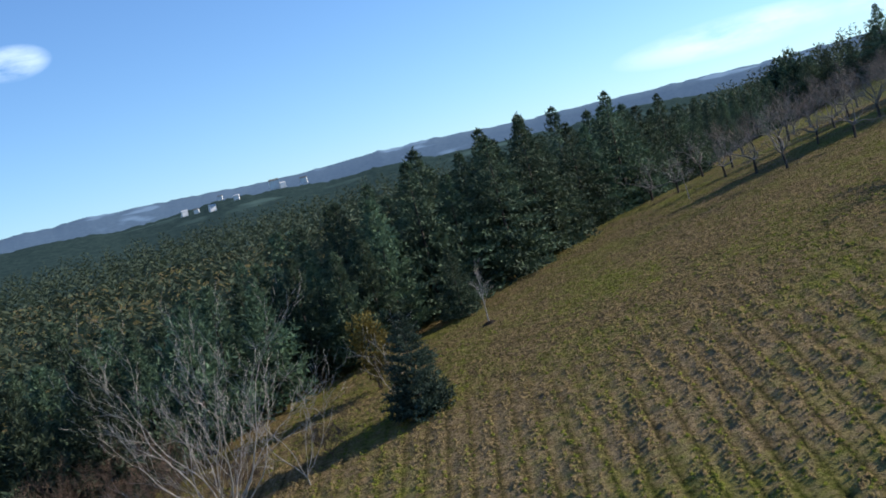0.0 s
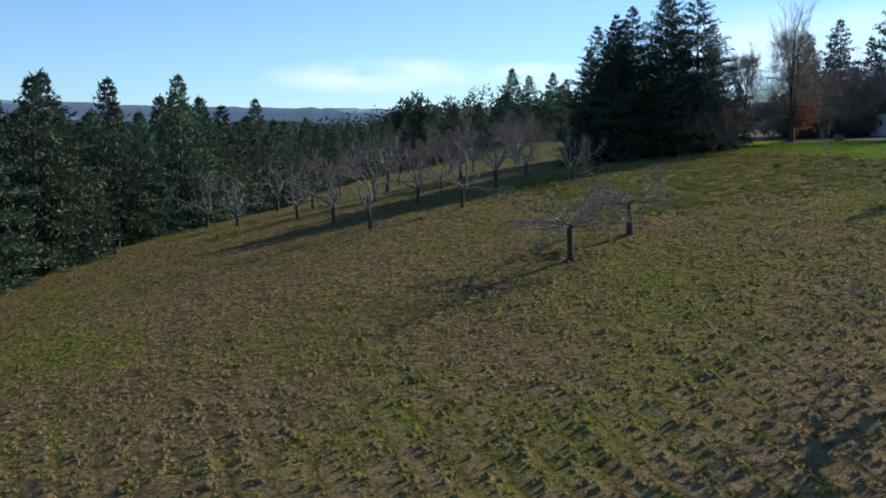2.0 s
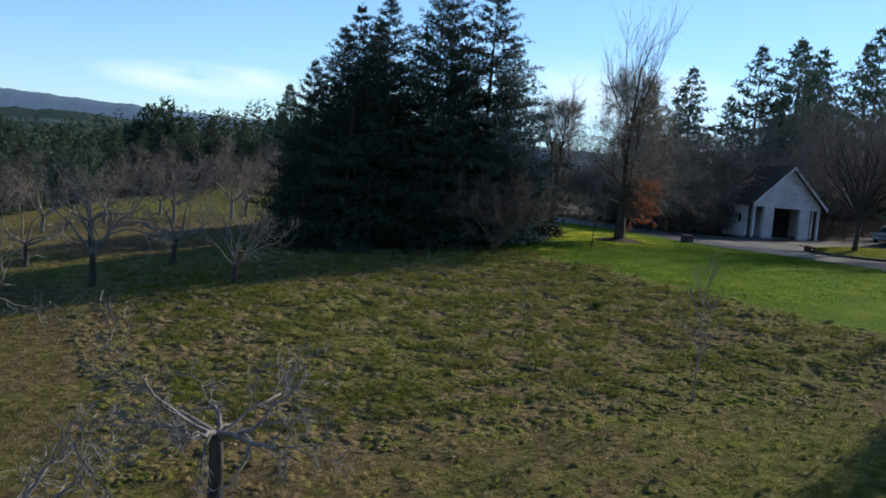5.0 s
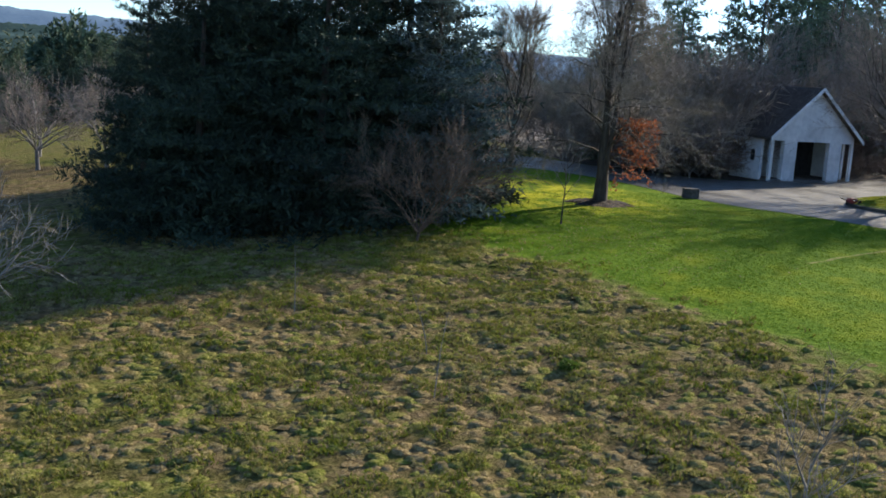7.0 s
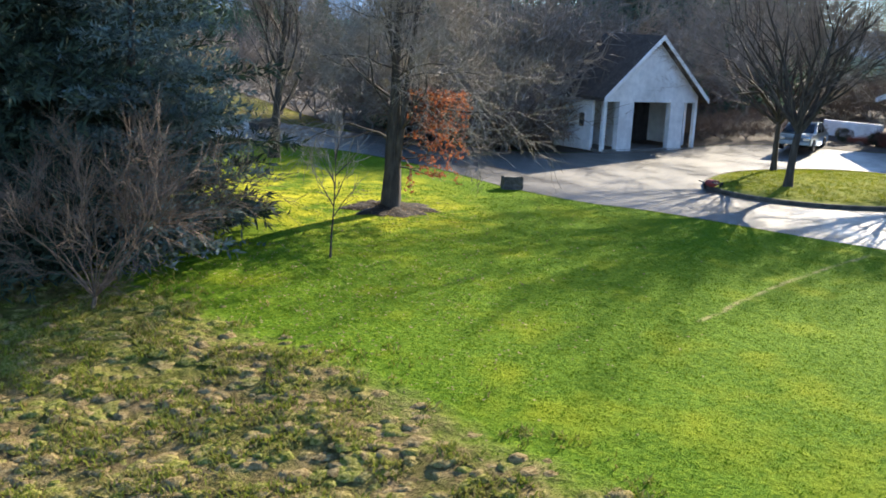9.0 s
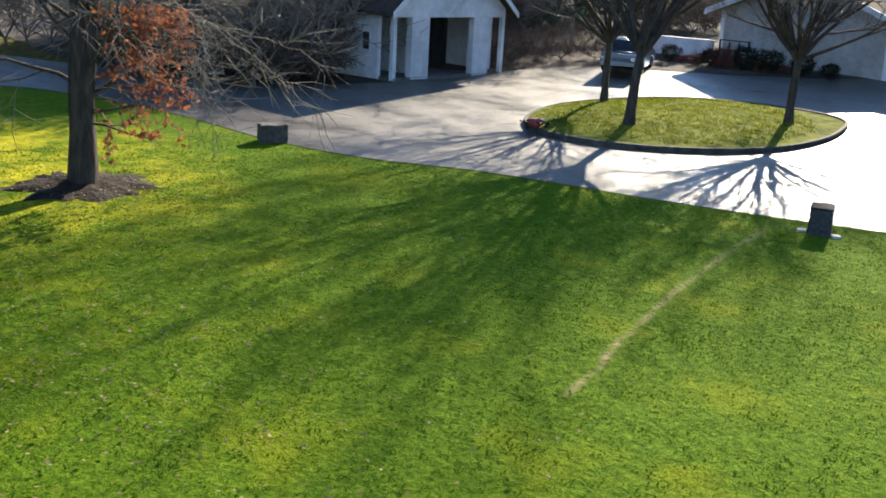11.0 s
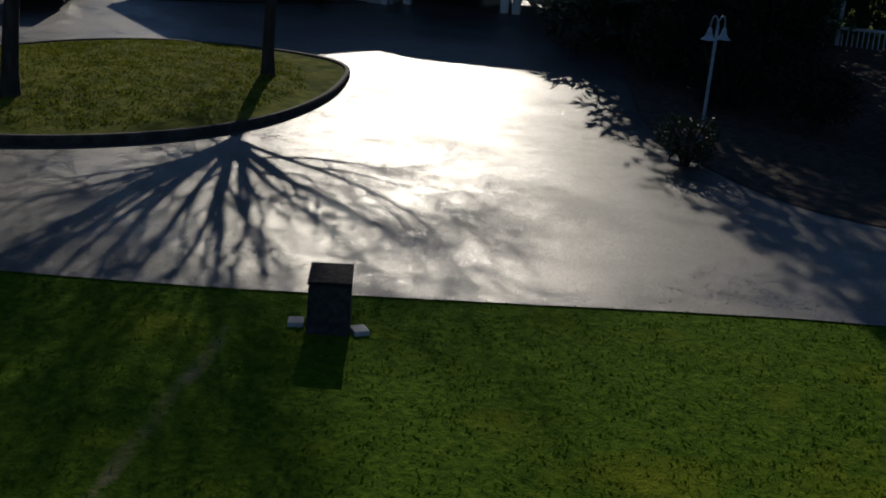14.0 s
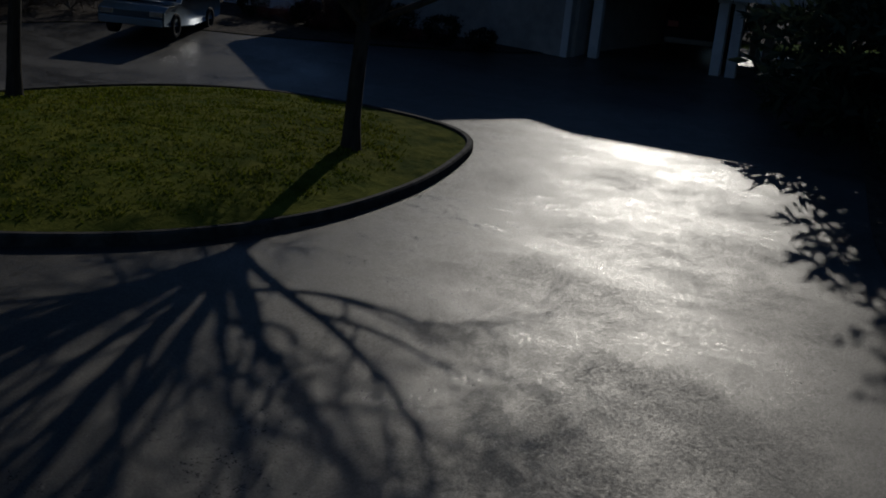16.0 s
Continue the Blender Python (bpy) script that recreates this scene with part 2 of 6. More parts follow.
    h = mth(nt, "ADD", mth(nt, "MULTIPLY", clump, 1.4), mth(nt, "MULTIPLY", fine, 0.5))
    h = mth(nt, "MULTIPLY", h, mth(nt, "MULTIPLY_ADD", lawn, -0.75, 1.0))
    h = mth(nt, "ADD", h, mth(nt, "MULTIPLY", lf, 0.12))
    bump(nt, b, h, 1.0, 0.30)
    return m


def asphalt_material():
    """Old asphalt, polished in patches, which shines under a low sun and is dark in shade."""
    m, nt, b = make_mat("asphalt", 0.45, 0, 0.9)
    pos = coords(nt)
    b.inputs["Specular Tint"].default_value = (1.0, 0.94, 0.82, 1)
    grit = noise_tex(nt, pos, 48.0, 4, 0.8)
    patch = noise_tex(nt, pos, 0.55, 7, 0.66, (1, 0.6, 1, 0.5))
    blot = noise_tex(nt, pos, 2.6, 6, 0.7)
    col = ramp(nt, grit, [(0.36, (0.027, 0.025, 0.021)), (0.64, (0.120, 0.110, 0.094))])
    big = ramp(nt, patch, [(0.35, (0.70,) * 3), (0.65, (1.15,) * 3)])
    nt.links.new(mixc(nt, 1.0, col, big, "MULTIPLY"), b.inputs["Base Color"])
    worn = mth(nt, "ADD", mth(nt, "MULTIPLY", patch, 0.72), mth(nt, "MULTIPLY", blot, 0.28))
    shine = ramp(nt, worn, [(0.40, (0.30,) * 3), (0.50, (0.43,) * 3), (0.60, (0.56,) * 3)])
    speck = mth(nt, "MULTIPLY_ADD", noise_tex(nt, pos, 26.0, 3, 0.85), 1.0, -0.46)
    nt.links.new(mth(nt, "ADD", shine, speck, 0, True), b.inputs["Roughness"])
    bump(nt, b, grit, 0.8, 0.005)
    return m


GRASS = ground_material()
ASPHALT = asphalt_material()
CONCRETE = plain_mat("concrete", (0.07, 0.066, 0.058), (0.19, 0.178, 0.16), 9, 0.85, bumps=0.4)
BARK_DARK = plain_mat("dark_bark", (0.030, 0.024, 0.019), (0.095, 0.076, 0.060), 9, 0.9, bumps=0.9, bump_size=0.03, stretch=(1, 1, 0.22))
BARK_GREY = plain_mat("grey_bark", (0.12, 0.105, 0.09), (0.30, 0.27, 0.235), 9, 0.85, bumps=0.7, bump_size=0.02, stretch=(1, 1, 0.3))
BARK_PALE = plain_mat("pale_bark", (0.24, 0.215, 0.185), (0.46, 0.42, 0.37), 9, 0.8, bumps=0.5, bump_size=0.02, stretch=(1, 1, 0.3))
TWIG = plain_mat("brown_twigs", (0.15, 0.115, 0.09), (0.31, 0.25, 0.20), 5, 0.85, vary=0.3)
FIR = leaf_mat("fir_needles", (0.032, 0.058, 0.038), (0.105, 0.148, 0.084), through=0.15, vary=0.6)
# darker copy of the fir needles; the stand's shade is in this colour
SHADED_FIR = leaf_mat("shaded_fir_needles", (0.014, 0.027, 0.020), (0.046, 0.070, 0.043), through=0.05)
PINE = leaf_mat("pine_needles", (0.032, 0.060, 0.036), (0.108, 0.150, 0.086), vary=0.8)
BLUE_FIR = leaf_mat("blue_spruce_needles", (0.058, 0.088, 0.086), (0.145, 0.20, 0.196))
RUST = leaf_mat("rust_leaves", (0.32, 0.12, 0.035), (0.56, 0.27, 0.09), through=0.4)
OLIVE = leaf_mat("olive_leaves", (0.10, 0.085, 0.02), (0.20, 0.16, 0.04))
SHRUB = leaf_mat("dark_shrub_leaves", (0.008, 0.014, 0.006), (0.026, 0.038, 0.016), rough=0.8, through=0.06)
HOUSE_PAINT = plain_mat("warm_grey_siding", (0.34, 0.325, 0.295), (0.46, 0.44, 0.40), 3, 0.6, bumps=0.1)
SIDING = plain_mat("white_siding", (0.62, 0.63, 0.64), (0.80, 0.80, 0.79), 3, 0.55, bumps=0.1)
ROOFING = plain_mat("brown_shingles", (0.040, 0.032, 0.026), (0.10, 0.080, 0.064), 14, 0.95, spec=0.1, bumps=0.5)
TRIM = plain_mat("white_trim", (0.70, 0.70, 0.69), (0.82, 0.82, 0.80), 4, 0.5)
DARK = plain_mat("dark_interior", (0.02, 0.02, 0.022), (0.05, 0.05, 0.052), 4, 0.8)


# darker than plain concrete: the kerb front's shade is put into this colour
KERB = plain_mat("darkened_kerb_concrete", (0.028, 0.024, 0.019), (0.10, 0.088, 0.07), 5, 0.85, bumps=0.4)

# ---- ground ----
def sstep(a, b, x):
    t = np.clip((x - a) / (b - a), 0, 1)
    return t * t * (3 - 2 * t)


def limited(x, lim, w):
    return np.where(x > lim, lim + w * (1 - np.exp(-(np.maximum(x, lim) - lim) / w)), x)


def ground_z(x, y):
    """The hillside: a pasture that falls away from a level lawn and drive."""
    x, y = np.asarray(x, float), np.asarray(y, float)
    u = -limited(-x, 100, 25) / 50
    v = limited(y, 40, 20)
    v = -limited(-v, 70, 20) / 50
    p = (.413 + 2.437 * v - 3.344 * v * v - .022 * v ** 3 - .235 * u - .427 * u * v + .091 * u * v * v
         - 5.349 * u * u - .92 * u * u * v - 1.072 * u ** 3)
    q = .25 + .015 * np.clip(x, -40, 30) + .02 * limited(-limited(-y, 20, 20), 30, 20) + .035 * (np.sqrt((x - 8) ** 2 + 4) + x - 8) * (x < 21) + .91 * (x >= 21)
    w = sstep(-30, -8, x)
    near = p * (1 - w) + q * w
    far = np.hypot(x + 40, y + 20)
    return near - 45 * sstep(150, 900, far) + (14 * sstep(120, 300, np.hypot(x + 78, y + 110)) + 34 * sstep(280, 700, np.hypot(x + 78, y + 110))) * sstep(95, 150, -x) * sstep(-60, 60, y)


def gz(x, y):
    return float(ground_z(x, y))


def mesh_object(name, verts, faces, material, parent=None, smooth=False):
    me = bpy.data.meshes.new(name)
    me.from_pydata([tuple(v) for v in verts], [], [tuple(f) for f in faces])
    me.materials.append(material)
    if smooth:
        me.shade_smooth()
    ob = new(name, me)
    ob.parent = parent
    return ob


def part(name, bm, material, parent=None, label="", smooth=False):
    me = bpy.data.meshes.new(name)
    bm.to_mesh(me)
    bm.free()
    me.materials.append(material)
    if smooth:
        me.shade_smooth()
    ob = new(name, me)
    ob.parent = parent
    if label:
        tagged(ob, label)
    return ob


def grid_axis(lo, hi, fine_lo, fine_hi, step):
    mid = list(np.arange(fine_lo, fine_hi + 1e-6, step))
    a, d = [], step
    v = fine_lo
    while v > lo:
        d *= 1.18
        v -= d
        a.append(v)
    b, d, v = [], step, fine_hi
    while v < hi:
        d *= 1.18
        v += d
        b.append(v)
    return np.array(a[::-1] + mid + b)


def lattice(X, Y, cell, seed):
    """Smooth random relief, -1 to 1, with cells of that many metres."""
    rng = np.random.RandomState(seed)
    t = rng.uniform(-1, 1, (256, 256))
    u, v = X / cell, Y / cell
    i, j = np.floor(u).astype(int), np.floor(v).astype(int)
    f, g = u - i, v - j
    f, g = f * f * (3 - 2 * f), g * g * (3 - 2 * g)
    at = lambda a, b: t[a % 256, b % 256]
    return (at(i, j) * (1 - f) + at(i + 1, j) * f) * (1 - g) + (at(i, j + 1) * (1 - f) + at(i + 1, j + 1) * f) * g


def clods(X, Y):
    """Tussocks of the pasture, in loose mown rows that run along y."""
    lawn = sstep(-26, -22, X + 0.21 * Y)
    rows = (np.abs(np.sin(math.pi * (X + 0.09 * Y + 0.25 * lattice(X, Y * 0.3, 2.5, 4)) / 1.45)) - 0.6) * sstep(-35, -60, Y)
    rough = 0.05 * lattice(X, Y, 1.0, 1) + 0.052 * np.clip(lattice(X, Y, 0.62, 2), -0.5, 0.6) + 0.09 * rows
    mild = (0.012 * lattice(X, Y, 0.5, 5) + 0.02 * lattice(X, Y, 2.0, 6)) * (1 - sstep(-2.5, -1.0, X + 0.43 * Y + 3.2))
    return (rough * (1 - lawn) + mild * lawn) * (np.hypot(X + 50, Y + 25) < 110)


def build_ground():
    def axis(a, b, c, d):
        head = grid_axis(-4200, a - 1, a, a + 1e-3, 1.0)
        fine = np.arange(a + 0.38, b, 0.38)
        mid = np.arange(b, c, 0.7)
        tail = c + np.cumsum(0.8 * 1.16 ** np.arange(46))
        return np.concatenate([head[head <= a], fine, mid, tail[tail < 4300]])
    xs, ys = axis(-112, -19, 30, 0), axis(-78, 8, 40, 0)
    X, Y = np.meshgrid(xs, ys)
    Z = ground_z(X, Y) + clods(X, Y)
    nx = len(xs)
    idx = np.arange(nx * len(ys)).reshape(len(ys), nx)
    f = np.stack([idx[:-1, :-1], idx[:-1, 1:], idx[1:, 1:], idx[1:, :-1]], -1).reshape(-1, 4)
    me = bpy.data.meshes.new("ground")
    me.vertices.add(X.size)
    me.vertices.foreach_set("co", np.stack([X, Y, Z], -1).ravel())
    me.loops.add(f.size)
    me.loops.foreach_set("vertex_index", f.ravel())
    me.polygons.add(len(f))
    me.polygons.foreach_set("loop_start", np.arange(0, f.size, 4))
    me.update(calc_edges=True)
    me.materials.append(GRASS)
    me.shade_smooth()
    return tagged(new("ground", me), "hillside of rough brown-green pasture and mown lawn", "ground", kind="structure")


build_ground()


def smooth_curve(pts, n=8, closed=False):
    """A Catmull-Rom line through the points."""
    p = [Vector(q) for q in pts]
    out = []
    m = len(p)
    for i in range(m if closed else m - 1):
        a, b, c, d = (p[(i + k) % m] if closed else p[min(max(i + k, 0), m - 1)] for k in (-1, 0, 1, 2))
        for j in range(n):
            t = j / n
            out.append(0.5 * ((2 * b) + (c - a) * t + (2 * a - 5 * b + 4 * c - d) * t * t + (3 * b - a - 3 * c + d) * t ** 3))
    if not closed:
        out.append(p[-1])
    return out


def strip_sheet(name, left, right, lift, material, cols=14):
    """A sheet between two lines of equal length, laid on the ground."""
    verts, faces = [], []
    for a, b in zip(left, right):
        for k in range(cols + 1):
            q = a.lerp(b, k / cols)
            verts.append((q.x, q.y, gz(q.x, q.y) + lift))
    n = cols + 1
    for i in range(len(left) - 1):
        for k in range(cols):
            faces.append((i * n + k, i * n + k + 1, (i + 1) * n + k + 1, (i + 1) * n + k))
    return mesh_object(name, verts, faces, material, smooth=True)


# drive: from the road behind the maple, past the garage, round the island, and on
lawn_side = [(-14.5, 33), (-13.0, 27.3), (-10.2, 22.8), (-8.9, 17.5), (-8.7, 12.6), (-7.9, 9.3), (-6.6, 7.1), (-5.7, 4.9), (-5.0, 2.7), (-4.2, 0.6), (-3.3, -1.4), (-2.4, -3.3), (-1.4, -5.4), (-0.6, -7.4), (1.5, -14), (4, -24)]
far_side = [(-9.5, 36), (-6.5, 29), (-4.5, 24.5), (-1, 21.0), (2, 20.4), (9, 20.6), (13.0, 19), (15, 15), (17.5, 11), (20, 9.5), (27, 9), (27, 3), (18, 0.3), (9.5, -2.5), (4.6, -6.4), (4.6, -14), (7, -24)]
drive = strip_sheet("drive", smooth_curve([(*p, 0) for p in lawn_side]), smooth_curve([(*p, 0) for p in far_side]), 0.018, ASPHALT, 40)
tagged(drive, "worn grey asphalt drive shining under low sun", "driveway", kind="structure")

ISLAND = [(-0.9, 9.6), (-0.85, 8.0), (-0.3, 6.7), (0.8, 5.5), (2.3, 4.6), (4.2, 4.15), (6.4, 4.25), (8.4, 4.7), (9.9, 5.35), (10.5, 6.6), (10.4, 8.6), (9.7, 10.8), (8.2, 12.3), (6.0, 12.95), (3.6, 12.85), (1.4, 12.0), (-0.1, 10.9)]


def island_z(x, y):
    d = math.hypot((x - 4.8) / 5.7, (y - 8.6) / 4.4)
    return 0.14 + 0.38 * max(0.0, 1 - d * d)


def build_island():
    ring = smooth_curve([(*p, 0) for p in ISLAND], 6, True)
    cx, cy = 4.8, 8.6
    root = tagged(new("traffic_island"), "grassy oval island with a low concrete kerb in the drive", "traffic island", kind="structure")
    verts, faces = [], []
    rings = 14
    n = len(ring)
    rng = random.Random(5)
    for k in range(rings + 1):
        s = 1 - k / rings
        for q in ring:
            x, y = cx + (q.x - cx) * (0.986 * s), cy + (q.y - cy) * (0.986 * s)
            verts.append((x, y, gz(x, y) + island_z(x, y) + rng.uniform(-0.015, 0.02) * (k > 0)))
    for k in range(rings):
        for i in range(n):
            faces.append((k * n + i, k * n + (i + 1) % n, (k + 1) * n + (i + 1) % n, (k + 1) * n + i))
    mesh_object("island_turf", verts, faces, plain_mat("patchy_turf", (0.065, 0.10, 0.010), (0.24, 0.24, 0.036), 2.2, 0.95, spec=0.03, bumps=1.0, bump_size=0.08, detail=8.0), root, True)
    verts, faces = [], []
    prof = [(1.012, -0.05), (1.011, 0.15), (1.006, 0.18), (0.990, 0.18), (0.982, 0.1)]
    for s, h in prof:
        for q in ring:
            x, y = cx + (q.x - cx) * s, cy + (q.y - cy) * s
            verts.append((x, y, gz(x, y) + h))
    for k in range(len(prof) - 1):
        for i in range(n):
            faces.append((k * n + i, k * n + (i + 1) % n, (k + 1) * n + (i + 1) % n, (k + 1) * n + i))
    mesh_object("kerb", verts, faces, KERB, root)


build_island()


# ---- grass ----
def blade_mat(name, stops, through):
    m, nt, b = make_mat(name, 0.9, 0.0, 0.0)
    isl = node(nt, "ShaderNodeNewGeometry").outputs["Random Per Island"]
    patch = mth(nt, "ADD", mth(nt, "MULTIPLY", noise_tex(nt, coords(nt), 0.12, 4, 0.6), 0.5), mth(nt, "MULTIPLY", noise_tex(nt, coords(nt), 1.1, 3, 0.5), 0.5))
    f = mth(nt, "ADD", mth(nt, "MULTIPLY", isl, 0.35), mth(nt, "MULTIPLY_ADD", patch, 1.3, -0.33))
    col = ramp(nt, f, stops)
    nt.links.new(col, b.inputs["Base Color"])
    tr = node(nt, "ShaderNodeBsdfTranslucent")
    nt.links.new(col, tr.inputs["Color"])
    mix = node(nt, "ShaderNodeMixShader", Fac=through)
    nt.links.new(b.outputs[0], mix.inputs[1])
    nt.links.new(tr.outputs[0], mix.inputs[2])
    nt.links.new(mix.outputs[0], nt.nodes["Material Output"].inputs["Surface"])
    return m


def grass_sheet(name, label, count, lo, hi, keep, height, width, lean, blades, material, seed, spread, rise=None):
    """Tufts of blades, each a bent sliver of two faces, as one mesh."""
    rng = np.random.RandomState(seed)
    x, y = rng.uniform(lo[0], hi[0], count * 4), rng.uniform(lo[1], hi[1], count * 4)
    ok = keep(x, y)
    x, y = x[ok][:count], y[ok][:count]
    x, y = np.repeat(x, blades) + rng.normal(0, spread, len(x) * blades), np.repeat(y, blades) + rng.normal(0, spread, len(y) * blades)
    n = len(x)
    z = ground_z(x, y) + clods(x, y) - 0.02
    if rise:
        z = z + np.array([rise(p, q) for p, q in zip(x, y)])
    a = rng.uniform(0, 2 * math.pi, n)
    h = height * rng.uniform(0.5, 1.35, n)
    w = width * rng.uniform(0.6, 1.4, n)
    l = lean * rng.uniform(0.2, 1.4, n) * h
    s = np.stack([-np.sin(a), np.cos(a), 0 * a], -1)
    d = np.stack([np.cos(a), np.sin(a), 0 * a], -1)
    p = np.stack([x, y, z], -1)
    up = np.array([0, 0, 1.0])
    mid = p + d * (l * 0.35)[:, None] + up * (h * 0.65)[:, None]
    tip = p + d * l[:, None] + up * (h * 0.95)[:, None]
    co = np.stack([p - s * w[:, None] / 2, p + s * w[:, None] / 2, mid + s * w[:, None] * 0.4, mid - s * w[:, None] * 0.4, tip], 1).reshape(-1, 3)
    k = np.arange(n) * 5
    loops = np.stack([k, k + 1, k + 2, k + 3, k + 3, k + 2, k + 4], -1).ravel()
    me = bpy.data.meshes.new(name)
    me.vertices.add(len(co))
    me.vertices.foreach_set("co", co.ravel())
    me.loops.add(len(loops))
    me.loops.foreach_set("vertex_index", loops)
    me.polygons.add(n * 2)
    me.polygons.foreach_set("loop_start", np.stack([np.arange(n) * 7, np.arange(n) * 7 + 4], -1).ravel())
    me.update(calc_edges=True)
    me.materials.append(material)
    return tagged(new(name, me), label, "grass", kind="stuff")


def in_field(x, y):
    lawn = sstep(-26, -22, x + 0.21 * y)
    near = np.exp(-(np.maximum(0, np.abs(y + 95 - (x + 78) * 2.0 * 0.0 - 40) - 45) / 25) ** 2)
    tuft = lattice(x, y, 0.62, 2) > -0.05
    return (np.random.RandomState(1).uniform(0, 1, len(x)) > lawn) & (near > 0.1) & tuft


def in_lawn(x, y):
    lawn = sstep(-26.5, -22.5, x + 0.21 * y)
    edge = -2.65 - 0.44 * y
    edge = np.where(y > 5, -5.7 - 0.40 * (y - 5), edge)
    along = (x + 5.0) * 0.94 + (y + 0.35) * 0.34
    across = (y + 0.35) * 0.94 - (x + 5.0) * 0.34 + 0.25 + 0.11 * along + 0.0066 * along ** 2
    return (np.random.RandomState(2).uniform(0, 1, len(x)) < lawn) & (x < edge) & (x > -28) & (np.abs(across) > np.where(x > -15, 0.13, 0))


FIELD_BLADES = blade_mat("pasture_blades", [(0.1, (0.050, 0.066, 0.010)), (0.38, (0.13, 0.14, 0.022)), (0.62, (0.19, 0.145, 0.060)), (0.92, (0.29, 0.23, 0.11))], 0.3)
STRAW_BLADES = blade_mat("straw_blades", [(0.1, (0.07, 0.105, 0.012)), (0.42, (0.17, 0.19, 0.028)), (0.70, (0.27, 0.225, 0.09)), (0.98, (0.40, 0.33, 0.17))], 0.35)
LAWN_BLADES = blade_mat("lawn_blades", [(0.05, (0.035, 0.085, 0.005)), (0.45, (0.085, 0.162, 0.009)), (0.95, (0.22, 0.26, 0.018))], 0.4)
ISLAND_BLADES = blade_mat("island_blades", [(0.05, (0.07, 0.11, 0.008)), (0.45, (0.16, 0.195, 0.016)), (0.95, (0.36, 0.33, 0.06))], 0.4)
grass_sheet("pasture_grass", "tussocky rough pasture grass, green and straw brown", 24000, (-104, -78), (-21, 6), in_field, 0.12, 0.034, 1.2, 3, FIELD_BLADES, 21, 0.07)
grass_sheet("rough_grass", "rough grass blades at the edge of the mown lawn", 20000, (-46, -21), (-21, 5), in_field, 0.105, 0.030, 1.2, 5, STRAW_BLADES, 24, 0.055)
grass_sheet("lawn_grass", "short bright green mown lawn grass", 31000, (-27, -13), (0, 14), in_lawn, 0.042, 0.026, 1.2, 3, LAWN_BLADES, 22, 0.08)


def on_island(x, y):
    return np.hypot((x - 4.8) / 5.2, (y - 8.6) / 4.0) < 1


grass_sheet("island_grass", "short patchy yellow-green grass on the island", 6500, (-1, 4), (11, 13), on_island, 0.06, 0.03, 0.9, 3, ISLAND_BLADES, 23, 0.07, island_z)


def tussocks(name, count, lo, hi, size, rings, seed, low=1.0):
    """Low uneven mounds of matted grass, in loose rows on the lower slope, as one mesh."""
    rng = np.random.RandomState(seed)
    x, y = rng.uniform(lo[0], hi[0], count), rng.uniform(lo[1], hi[1], count)
    loose = sstep(-60, -30, y)
    u = (x + 0.09 * y) / 1.45
    c = np.floor(u)
    x = np.where(rng.uniform(0, 1, count) < 0.95 - 0.7 * loose, (c + 0.24 + 0.52 * (u - c)) * 1.45 - 0.09 * y - 0.25 * lattice(x, y * 0.3, 2.5, 4), x)
    lawn = sstep(-26.5, -22.5, x + 0.21 * y)
    ok = rng.uniform(0, 1, count) > lawn * 1.2
    x, y = x[ok], y[ok]
    n = len(x)
    r = rng.uniform(size[0], size[1], n)
    h = low * r * rng.uniform(0.4, 0.95, n) * (1.4 - 0.6 * sstep(-50, -20, y))
    z = ground_z(x, y) + clods(x, y) - 0.03
    sides = 6
    k1 = sides * len(rings) + 1
    co = np.zeros((n, k1, 3))
    a0 = rng.uniform(0, 6.28, n)
    cx, cy = rng.normal(0, 0.04, n), rng.normal(0, 0.04, n)
    for j, (wide, tall) in enumerate(rings):
        for k in range(sides):
            a = a0 + 2 * math.pi * (k + 0.5 * j) / sides
            rr = r * wide * rng.uniform(0.7, 1.3, n)
            co[:, j * sides + k] = np.stack([x + cx * tall + np.cos(a) * rr, y + cy * tall + np.sin(a) * rr * 0.85, z + h * tall * rng.uniform(0.85, 1.15, n) + rng.uniform(-0.02, 0.02, n)], -1)
    co[:, -1] = np.stack([x + cx, y + cy, z + h], -1)
    b = (np.arange(n) * k1)[:, None]
    k = np.arange(sides)[None]
    e = (k + 1) % sides
    tris = []
    for j in range(len(rings) - 1):
        p, q = b + j * sides, b + (j + 1) * sides
        tris += [np.stack([p + k, p + e, q + k], -1), np.stack([p + e, q + e, q + k], -1)]
    p = b + (len(rings) - 1) * sides
    tris.append(np.stack([p + k, p + e, b + k1 - 1 + 0 * k], -1))
    tri = np.concatenate([t.reshape(-1, 3) for t in tris]).reshape(-1)
    me = bpy.data.meshes.new(name)
    me.vertices.add(n * k1)
    me.vertices.foreach_set("co", co.ravel())
    me.loops.add(len(tri))
    me.loops.foreach_set("vertex_index", tri)
    me.polygons.add(len(tri) // 3)
    me.polygons.foreach_set("loop_start", np.arange(0, len(tri), 3))
    me.update(calc_edges=True)
    me.materials.append(MATTED)
    me.shade_smooth()
    return tagged(new(name, me), "matted brown and olive grass tussocks in loose rows", "grass", kind="stuff")


